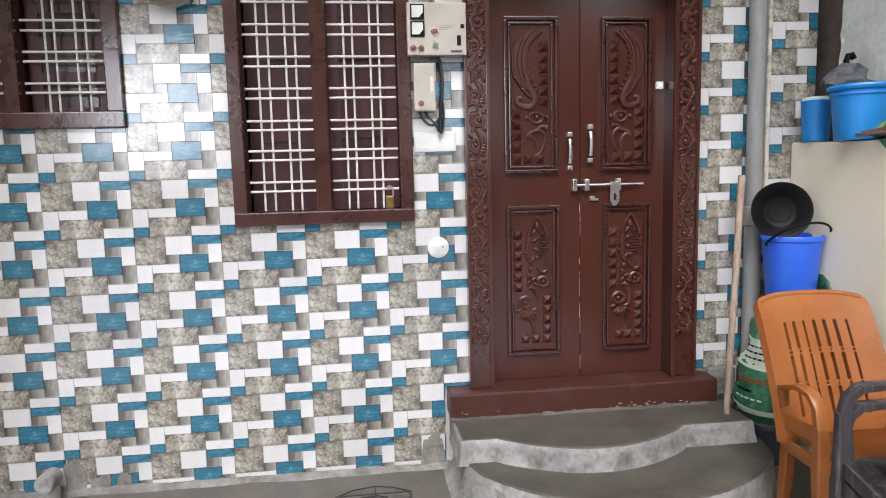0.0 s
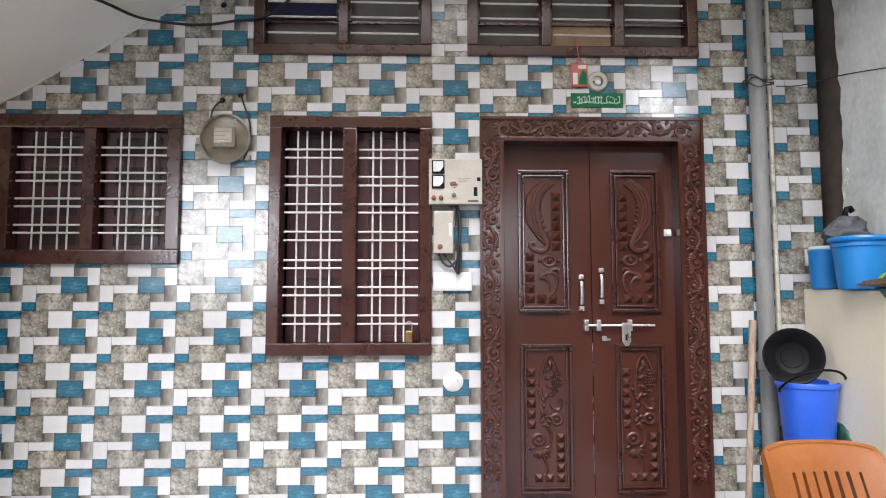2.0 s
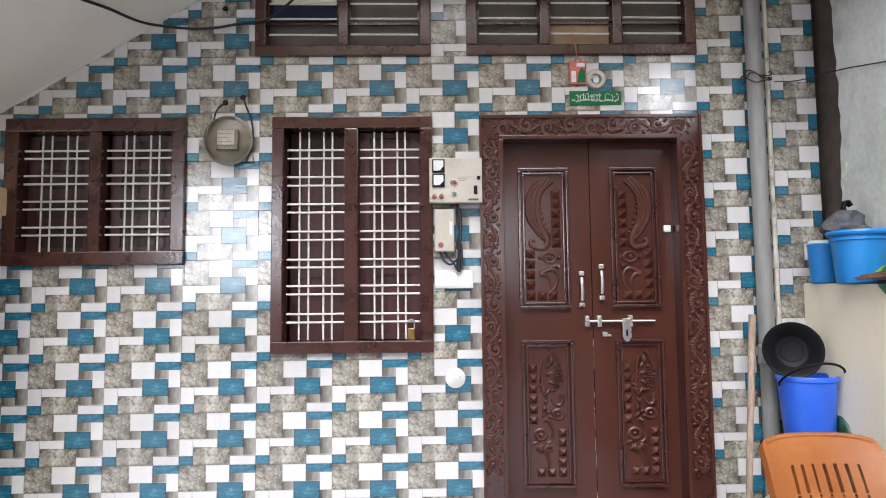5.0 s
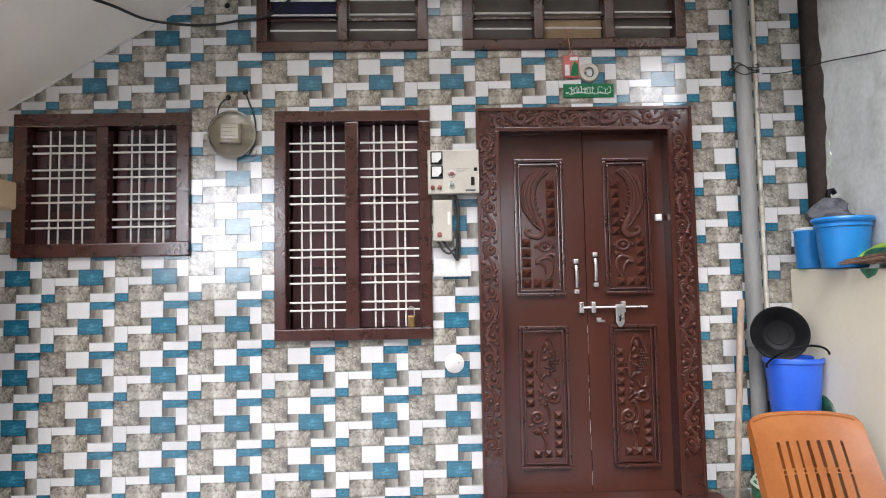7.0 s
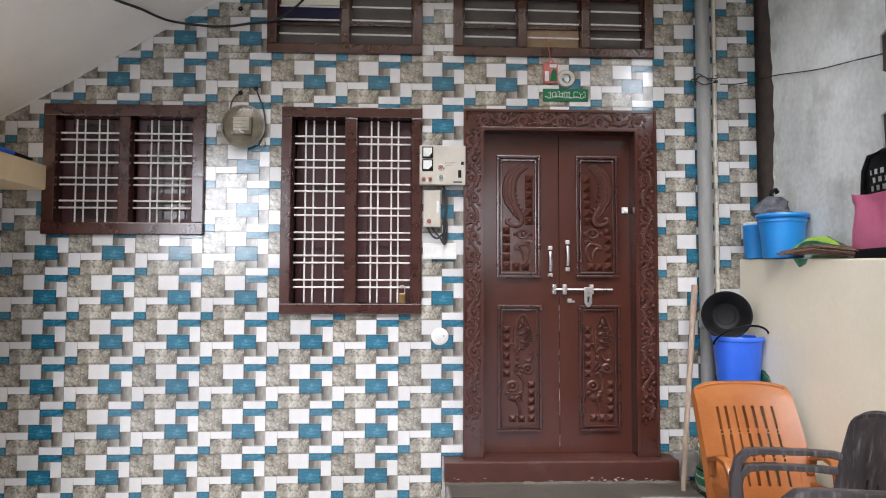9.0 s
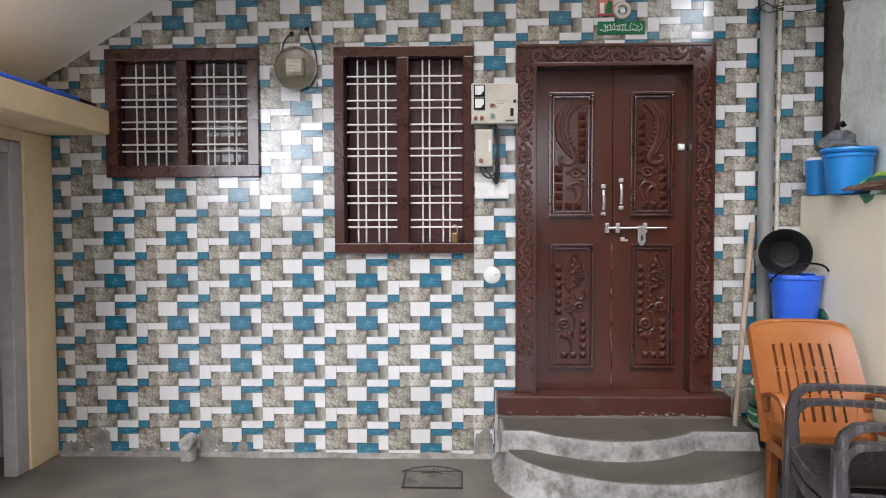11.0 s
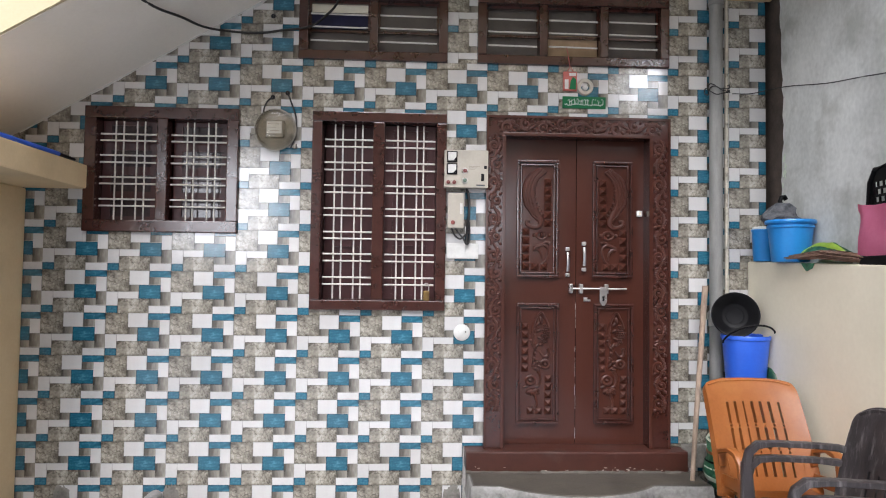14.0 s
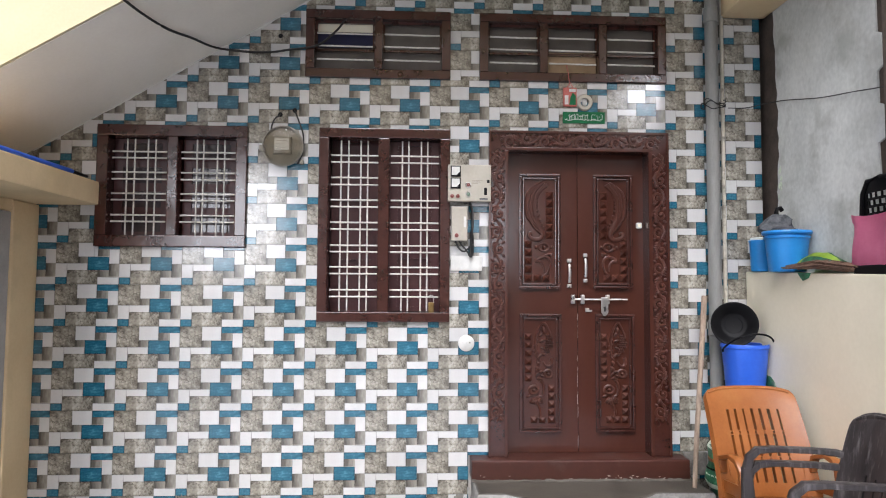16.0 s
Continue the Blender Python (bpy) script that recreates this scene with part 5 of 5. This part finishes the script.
# set the pile back against the tiled wall
eye = Vector((0.35, -3.9, 1.55))
back = Matrix.Translation(eye + Vector((0.028, 0, 0))) @ Matrix.Scale(1.05, 4) @ Matrix.Translation(-eye)
for ob in [tuft] + list(bucket.children) + list(pan.children):
    ob.data.transform(back)

# ---- plastic chairs ----
def chair_back(W0, W1, z0, z1, y0, lean, nu, nv, curve, corner, slots, th):
    """A moulded backrest: a bowed sheet with slots, rounded at the top."""
    bm = B()
    vs = []
    for j in range(nv + 1):
        v = j / nv
        row = []
        for i in range(nu + 1):
            u = -1 + 2 * i / nu
            w = W0 + (W1 - W0) * v
            z = z0 + (z1 - z0) * v - corner * abs(u) ** 4 * v ** 3
            y = y0 + lean * v ** 1.2 + curve * (0.4 - u * u) + 0.02 * max(0, v - 0.85) / 0.15 * (v - 0.85) * 6
            row.append(bm.verts.new((u * w / 2 * (1 - 0.07 * (max(0, v - 0.93) / 0.07) ** 2), y, z)))
        vs.append(row)
    for j in range(nv):
        for i in range(nu):
            u, v = -1 + 2 * (i + 0.5) / nu, (j + 0.5) / nv
            if not any(a <= u <= b and c <= v <= d for a, b, c, d in slots):
                bm.faces.new((vs[j][i], vs[j][i + 1], vs[j + 1][i + 1], vs[j + 1][i]))
    bmesh.ops.delete(bm, geom=[v for v in bm.verts if not v.link_faces], context="VERTS")
    bmesh.ops.recalc_face_normals(bm, faces=bm.faces)
    bmesh.ops.solidify(bm, geom=bm.faces[:], thickness=th)
    return bm


def chair_seat(w, d, z, y0):
    bm = B()
    n = 12
    rows = []
    for j in range(n + 1):
        f = j / n
        row = []
        for i in range(n + 1):
            u = -1 + 2 * i / n
            y = y0 - d * f
            dip = -0.02 * (1 - u * u) * math.sin(math.pi * f) - 0.03 * max(0, f - 0.85) / 0.15
            row.append(bm.verts.new((u * w / 2 * (0.9 + 0.1 * f), y, z + dip + 0.012 * u * u)))
        rows.append(row)
    for j in range(n):
        for i in range(n):
            bm.faces.new((rows[j][i], rows[j][i + 1], rows[j + 1][i + 1], rows[j + 1][i]))
    bmesh.ops.solidify(bm, geom=bm.faces[:], thickness=0.02)
    return bm


def plastic_chair(name, label, mt, m, arm_z, seat_z, back_z, W, slots, corner, nu=44, nv=48, arm_w=0.045, group="", y0=0.17, lean=0.13, front=0.0, top=0.86, thick=0.008, rise=0.0, spread=0.5):
    c = thing(name, label, "chair", group)
    part("backrest", chair_back(W * 0.97, W * top, seat_z - 0.01, back_z, y0, lean, nu, nv, 0.05, corner, slots, thick), mt, c, smooth=True)
    bm = B()
    n = 20
    pts = []
    for k in range(n + 1):
        u = -1 + 2 * k / n
        pts.append((u * W * top / 2 * 0.92, y0 + lean + 0.05 * (0.4 - u * u) + 0.014, back_z - 0.016 - corner * abs(u) ** 4))
    bar(bm, pts, 0.022, 0.016)
    part("top_rail", bm, mt, c, smooth=True)
    part("seat", chair_seat(W * 0.86, 0.27 + y0 - front, seat_z, y0 + 0.02), mt, c, smooth=True)
    bm = B()
    bar(bm, [(-W * 0.42, -0.245 + front, seat_z - 0.035), (0, -0.262 + front, seat_z - 0.04), (W * 0.42, -0.245 + front, seat_z - 0.035)], 0.012, 0.05, (0, 1, 0))
    part("apron", bm, mt, c, smooth=True)
    for s in (-1, 1):
        x = s * W * spread
        bm = B()
        att = 0.42 - rise * 1.5
        bar(bm, [(s * W * 0.445, y0 + lean * att, arm_z - 0.012 - rise * 0.7), (s * W * (spread - 0.015), y0 + lean * att - 0.04, arm_z - 0.004 - rise * 0.6), (x, 0.05 + front * 0.5, arm_z), (x, -0.12 + front, arm_z + rise * 0.3), (x * 0.995, -0.19 + front, arm_z - 0.008 + rise * 0.3), (x * 0.985, -0.225 + front, arm_z - 0.04 + rise * 0.2), (x * 0.98, -0.24 + front, arm_z - 0.1)],
            [0.03, 0.034, arm_w, arm_w * 1.1, arm_w * 1.1, arm_w, arm_w], [0.034, 0.03, 0.024, 0.024, 0.03, 0.034, 0.034], (1, 0, 0))
        part("armrest", bm, mt, c, smooth=True)
        bm = B()
        bar(bm, [(x * 0.98, -0.24 + front, arm_z - 0.09), (x * 0.96, -0.235 + front, seat_z), (x * 0.96, -0.245 + front, seat_z - 0.2), (x * 0.97, -0.255 + front, 0.0)], [arm_w, 0.05, 0.046, 0.036], [0.04, 0.055, 0.045, 0.035], (1, 0, 0))
        part("front_leg", bm, mt, c, smooth=True)
        bm = B()
        bar(bm, [(s * W * (spread - 0.07), y0 + lean * 0.25, seat_z + 0.16), (s * W * (spread - 0.07), y0 + 0.02, seat_z), (s * W * (spread - 0.1), y0 + 0.06, seat_z - 0.2), (s * W * (spread - 0.12), y0 + 0.10, 0.0)], [0.03, 0.05, 0.046, 0.036], [0.03, 0.055, 0.045, 0.035], (1, 0, 0))
        part("rear_leg", bm, mt, c, smooth=True)
        bm = B()
        bar(bm, [(s * W * 0.445, -0.23 + front, seat_z - 0.03), (s * W * 0.43, y0 + 0.02, seat_z - 0.03)], 0.014, 0.05, (1, 0, 0))
        part("side_rail", bm, mt, c, smooth=True)
        if rise:
            bm = B()
            bar(bm, [(s * W * 0.45, y0 + 0.03, seat_z + 0.05), (s * W * (spread - 0.015), 0.07 + front * 0.4, seat_z + 0.065), (x * 0.98, -0.225 + front, seat_z + 0.085)], 0.014, [0.08, 0.06, 0.06], (1, 0, 0))
            part("side_panel", bm, mt, c, smooth=True)
    c.matrix_world = m
    return c


OSL = []
for k in range(7):
    u = -0.55 + 0.185 * k
    for a, b in ((0.60, 0.79), (0.37, 0.555), (0.14, 0.325)):
        OSL.append((u - 0.026, u + 0.026, a, b))
    for v in (0.577, 0.347):
        OSL.append((u - 0.02, u + 0.02, v - 0.009, v + 0.009))
plastic_chair("plastic_armchair", "orange moulded plastic armchair with a slotted high back", M_ORANGE, pose(1.422, -0.98, 0, 0, 0, 0), 0.63, 0.42, 0.975, 0.56, OSL, 0.02, nu=100, nv=100, y0=0.10, lean=0.24, front=0.13, top=0.915, thick=0.034, rise=0.11, spread=0.455)
DSL = [(u - 0.03, u + 0.03, 0.18, 0.42) for u in (-0.36, -0.12, 0.12, 0.36)]
dk = plastic_chair("stacked_chair", "dark brown plastic armchair in a stack, dusty and scuffed", M_DKCHAIR, pose(1.235, -1.67, 0, 0, 0, -101), 0.735, 0.495, 0.945, 0.56, DSL, 0.04, nu=40, nv=40, y0=0.15, lean=0.085, group="stack of dark chairs")
copy_thing(dk, pose(1.233, -1.669, 0.064, 0, 0, -101))
# ---- things on the ledge ----
tub = thing("blue_tub", "sky blue round plastic tub on the wall ledge", "tub")
bm = B()
lathe(bm, [(0.001, 0.0), (0.10, 0.0), (0.105, 0.01), (0.125, 0.222), (0.137, 0.227), (0.142, 0.238), (0.138, 0.248), (0.12, 0.242), (0.1, 0.02), (0.001, 0.014)], 1.785, -0.455, 1.641, 36)
part("body", bm, M_TUB, tub, smooth=True)
bm = B()
lathe(bm, [(0.123, 0.2), (0.130, 0.202), (0.130, 0.214), (0.124, 0.216)], 1.785, -0.455, 1.641, 36)
part("band", bm, M_TUB, tub, smooth=True)
mug = thing("blue_mug", "sky blue plastic canister beside the tub on the ledge", "canister")
bm = B()
lathe(bm, [(0.001, 0.0), (0.058, 0.0), (0.062, 0.01), (0.07, 0.19), (0.075, 0.2), (0.07, 0.205), (0.001, 0.205)], 1.785, -0.15, 1.65, 24)
part("body", bm, M_TUB, mug, smooth=True)
bm = B()
lathe(bm, [(0.001, 0.0), (0.066, 0.0), (0.066, 0.012), (0.056, 0.016), (0.001, 0.016)], 1.785, -0.15, 1.856, 24)
part("lid", bm, M_PAPER, mug, "white lid", smooth=True)
bm = B()
lumpy(bm, [(1.78, -0.44, 1.84, 0.09, 0.09), (1.76, -0.40, 1.895, 0.108, 0.105), (1.765, -0.36, 1.93, 0.1, 0.095), (1.785, -0.36, 1.965, 0.075, 0.07), (1.795, -0.36, 1.995, 0.035, 0.035)], 12.0, 0.035, 40)
cl = solid("tub_cloth", bm, M_CLOTH, "bundled striped dark grey cloth in the blue tub", "cloth", smooth=True)
bm = B()
tube(bm, [(1.79, -0.36, 1.96), (1.775, -0.36, 2.015), (1.785, -0.36, 2.04), (1.802, -0.36, 2.045), (1.814, -0.36, 2.025)], 0.014, 8)
part("knot", bm, M_BLACK, cl, "black knotted corner", smooth=True)
twigs = thing("twig_broom", "bundle of dry brown twigs lying along the ledge", "broom")
rng = random.Random(31)
for k in range(44):
    bm = B()
    y0_, y1_ = rng.uniform(-0.66, -0.42), rng.uniform(-1.14, -0.98)
    x_, z_ = rng.uniform(1.735, 1.83), rng.random() ** 1.3 * 0.045
    tip = rng.uniform(-0.06, 0.04)
    tube(bm, [(x_ + tip, y0_, 1.645 + z_ * 0.6 + rng.uniform(0, 0.012)), (x_ + tip * 0.4, (y0_ + y1_) / 2, 1.645 + z_ + 0.008), (1.79 + (x_ - 1.80) * 0.5, y1_, 1.627 + z_ * 0.8)], 0.0035, 5)
    part("twig", bm, M_TWIG, twigs)
bag = thing("seed_bag", "flattened green and lime printed bag under the twigs", "bag")
bm = B()
n = 10
rows = []
for j in range(n + 1):
    row = []
    for i in range(n + 1):
        x = 1.765 + 0.15 * i / n
        y = -0.53 - 0.37 * j / n
        z = 1.675 + 0.075 * math.sin(math.pi * min(1, 1.15 * i / n)) * math.sin(math.pi * (0.12 + 0.8 * j / n)) + 0.012 * noise.noise((x * 20, y * 16, 3))
        row.append(bm.verts.new((x, y, z)))
    rows.append(row)
for j in range(n):
    for i in range(n):
        f = bm.faces.new((rows[j][i], rows[j][i + 1], rows[j + 1][i + 1], rows[j + 1][i]))
        f.material_index = 1 if i in (2, 3) or j in (0, 1) else (2 if 3 < i < 7 and 3 < j < 6 else 0)
bmesh.ops.solidify(bm, geom=bm.faces[:], thickness=0.006)
part("wrapper", bm, [M_SACK, M_LIME, M_PAPER], bag, smooth=True)
bm = B()
prism(bm, [(-0.62, 1.632), (-0.74, 1.628), (-0.72, 1.60), (-0.67, 1.585), (-0.64, 1.61)], "x", 1.748, 1.756)
part("corner", bm, M_SACK, bag, "green corner hanging over the ledge")
basket = thing("black_basket", "black perforated plastic basket standing on the ledge", "basket")
bm = B()
vs = []
nu, nv = 34, 38
for j in range(nv + 1):
    row = []
    for i in range(nu + 1):
        u, v = -1 + 2 * i / nu, j / nv
        z = 1.612 + 0.48 * v
        hw = 0.15 * (1 - 0.3 * (max(0, v - 0.82) / 0.18) ** 3)
        row.append(bm.verts.new((1.85 + 0.02 * u * u - 0.02 * v, -1.215 + u * hw, z)))
    vs.append(row)
for j in range(nv):
    for i in range(nu):
        u, v = -1 + 2 * (i + 0.5) / nu, (j + 0.5) / nv
        hole = 0.55 < v < 0.86 and abs(u) < 0.72 and (j % 3) != 0 and ((i + 2 * (j // 3)) % 5) > 0
        if not hole:
            bm.faces.new((vs[j][i], vs[j][i + 1], vs[j + 1][i + 1], vs[j + 1][i]))
bmesh.ops.delete(bm, geom=[v for v in bm.verts if not v.link_faces], context="VERTS")
bmesh.ops.recalc_face_normals(bm, faces=bm.faces)
bmesh.ops.solidify(bm, geom=bm.faces[:], thickness=0.008)
part("panel", bm, M_BLACK, basket, smooth=True)
bm = B()
rim = [(1.845, -1.215 - 0.155, 1.62), (1.84, -1.215 - 0.155, 1.9), (1.835, -1.215 - 0.135, 2.06), (1.83, -1.215 - 0.1, 2.095), (1.83, -1.215, 2.10), (1.83, -1.215 + 0.09, 2.09), (1.835, -1.215 + 0.135, 2.03), (1.84, -1.215 + 0.155, 1.9), (1.845, -1.215 + 0.155, 1.62)]
tube(bm, rim, 0.014, 8)
part("rim", bm, M_BLACK, basket, smooth=True)
bm = B()
loft(bm, [[(1.765 + dx, -1.375 + dy * 0.29, z) for dx, dy in ((0, 0), (0.12, 0), (0.12, 1), (0, 1))] for z in (1.606, 1.66)])
part("foot_tray", bm, M_BLACK, basket, bevel=0.012)
bm = B()
n, rows = 16, []
for j in range(n + 1):
    v = j / n
    row = []
    for i in range(n + 1):
        u = -1 + 2 * i / n
        w = 0.145 + 0.018 * abs(2 * v - 0.9) ** 2 + (0.012 if v > 0.85 else 0)
        x = 1.785 - 0.012 * (1 - u * u) + 0.012 * noise.noise((u * 2.2, v * 3, 5)) - 0.01 * math.sin(v * 5)
        row.append(bm.verts.new((x, -1.215 + u * w, 1.628 + 0.299 * v - 0.02 * (1 - u * u) * (v ** 4))))
    rows.append(row)
for j in range(n):
    for i in range(n):
        bm.faces.new((rows[j][i], rows[j][i + 1], rows[j + 1][i + 1], rows[j + 1][i]))
bmesh.ops.solidify(bm, geom=bm.faces[:], thickness=0.012)
part("pink_cover", bm, M_PINK, basket, "bright pink plastic cover", smooth=True)

# ---- on and in the wash room ----
pole = thing("blue_pole", "blue plastic pole with black end lying on the slab", "pole")
bm = B()
tube(bm, [(-2.60, -1.6, 2.222), (-2.585, -0.32, 2.222)], 0.014, 10)
part("shaft", bm, M_BUCKET, pole, smooth=True)
bm = B()
tube(bm, [(-2.585, -0.32, 2.222), (-2.582, -0.14, 2.220)], 0.012, 10, 1.0, 0.008)
part("grip", bm, M_BLACK, pole, "black tapered end", smooth=True)
wb = thing("wash_bucket", "blue bucket in the wash room doorway", "bucket")
bm = B()
lathe(bm, [(0.001, 0.0), (0.11, 0.0), (0.14, 0.28), (0.15, 0.285), (0.15, 0.3), (0.14, 0.3), (0.1, 0.01), (0.001, 0.01)], -3.3, -0.75, 0.12, 28)
part("body", bm, M_TUB, wb, smooth=True)
bm = B()
lathe(bm, [(0.001, 0.0), (0.13, 0.0), (0.13, 0.12), (0.001, 0.12)], -3.3, -0.75, 0.0, 24)
solid("red_stool", bm, M_RED, "low red stool under the bucket", "stool", smooth=True)

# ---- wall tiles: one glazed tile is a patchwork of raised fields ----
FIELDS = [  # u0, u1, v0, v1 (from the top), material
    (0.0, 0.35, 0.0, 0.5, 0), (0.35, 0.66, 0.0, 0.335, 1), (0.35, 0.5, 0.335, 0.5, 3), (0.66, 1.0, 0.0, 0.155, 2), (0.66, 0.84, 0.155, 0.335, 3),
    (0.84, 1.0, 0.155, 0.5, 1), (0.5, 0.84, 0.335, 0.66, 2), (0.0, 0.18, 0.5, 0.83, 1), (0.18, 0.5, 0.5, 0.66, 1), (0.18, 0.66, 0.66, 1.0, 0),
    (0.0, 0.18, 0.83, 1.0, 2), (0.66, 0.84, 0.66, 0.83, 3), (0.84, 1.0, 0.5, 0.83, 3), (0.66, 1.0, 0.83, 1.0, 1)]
AREAS = [  # x0, x1, z0, z1, shift of the pattern in x and z
    (LEFT, 1.585, 0.022, 2.935, 0, 0), (LEFT, -1.24, 2.935, TOP, 0, 0), (1.22, 1.585, 2.935, TOP, 0, 0), (-0.264, -0.066, 2.935, 3.40, 0.137, -0.02),
    (-1.24, 1.22, 3.40, TOP, -0.106, 0), (1.585, RIGHT, 0.022, 3.41, 0.012, 0.064)]
HOLES = OPEN + [(-0.13, 1.31, 0.0, 0.43), (-0.13, 1.36, 0.0, 0.30)]


def cut(rects, hole):
    out = []
    for x0, x1, z0, z1 in rects:
        hx0, hx1, hz0, hz1 = max(x0, hole[0]), min(x1, hole[1]), max(z0, hole[2]), min(z1, hole[3])
        if hx0 >= hx1 or hz0 >= hz1:
            out.append((x0, x1, z0, z1))
            continue
        out += [r for r in ((x0, hx0, z0, z1), (hx1, x1, z0, z1), (hx0, hx1, z0, hz0), (hx0, hx1, hz1, z1)) if r[1] - r[0] > 0.004 and r[3] - r[2] > 0.004]
    return out


def tile_mesh(cx, cz, area):
    """The part of the tile centred on cx, cz that lies in the area and outside the openings, in the tile's own coordinates."""
    verts, faces, mats, uvs, whole = [], [], [], [], True
    for k, (u0, u1, v0, v1, mt) in enumerate(FIELDS):
        full = (cx - PX / 2 + u0 * PX, cx - PX / 2 + u1 * PX, cz + PZ / 2 - v1 * PZ, cz + PZ / 2 - v0 * PZ)
        r = (max(full[0], area[0]), min(full[1], area[1]), max(full[2], area[2]), min(full[3], area[3]))
        rects = [r] if r[1] - r[0] > 0.004 and r[3] - r[2] > 0.004 else []
        for h in HOLES:
            rects = cut(rects, h)
        whole &= rects == [full]
        lift = (0.0, 0.0007, 0.0003, 0.0)[mt] + 0.0003 * (k % 3)
        for x0, x1, z0, z1 in rects:
            n = len(verts)
            # joints between tiles are open, the moulded fields of one tile nearly touch
            gap = [0.0003 if abs(p - q) < 1e-6 and 1e-6 < w < 1 - 1e-6 else 0.0004 for p, q, w in ((x0, full[0], u0), (x1, full[1], u1), (z0, full[2], v1), (z1, full[3], v0))]
            for c, y in ((0.0, 0.010), (0.0, 0.0018 - lift), (0.0009, 0.0006 - lift)):
                xa, xb, za, zb = x0 - cx + gap[0] + c, x1 - cx - gap[1] - c, z0 - cz + gap[2] + c, z1 - cz - gap[3] - c
                quad = [(xa, y, za), (xb, y, za), (xb, y, zb), (xa, y, zb)]
                verts += quad
                uvs += [((q[0] + cx - full[0]) / (full[1] - full[0]), (q[2] + cz - full[2]) / (full[3] - full[2])) for q in quad]
            for b in (0, 4):
                for e in range(4):
                    faces.append((n + b + e, n + b + (e + 1) % 4, n + b + 4 + (e + 1) % 4, n + b + 4 + e))
            faces.append((n + 8, n + 9, n + 10, n + 11))
            mats += [mt] * 9
    if not faces:
        return None, False
    me = bpy.data.meshes.new("tile")
    me.from_pydata(verts, [], faces)
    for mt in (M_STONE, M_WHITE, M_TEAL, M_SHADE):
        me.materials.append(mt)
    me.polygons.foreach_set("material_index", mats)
    layer = me.uv_layers.new(name="print")
    for lp in me.loops:
        layer.data[lp.index].uv = uvs[lp.vertex_index]
    return me, whole


rng = random.Random(11)
whole_tile = None
for area in AREAS:
    ax, az = X0 + area[4], Z0 + area[5]
    for i in range(math.floor((area[0] - ax) / PX), math.ceil((area[1] - ax) / PX)):
        for j in range(math.floor((area[2] - az) / PZ) - 1, math.ceil((area[3] - az) / PZ) + 1):
            cx, cz = ax + (i + 0.5) * PX, az + (j - 0.5) * PZ
            if cx + PX / 2 < -3.3 or cz - PZ / 2 > soff(cx + PX / 2) + 0.1:
                continue
            me, whole = tile_mesh(cx, cz, area)
            if not me:
                continue
            if whole:
                whole_tile = whole_tile or me
                me = whole_tile
            ob = new("tile", me)
            ob.parent = wall_front
            ob.matrix_world = pose(cx, rng.uniform(-0.0008, 0.0008), cz, rng.gauss(0, 0.2), 0, rng.gauss(0, 0.25))
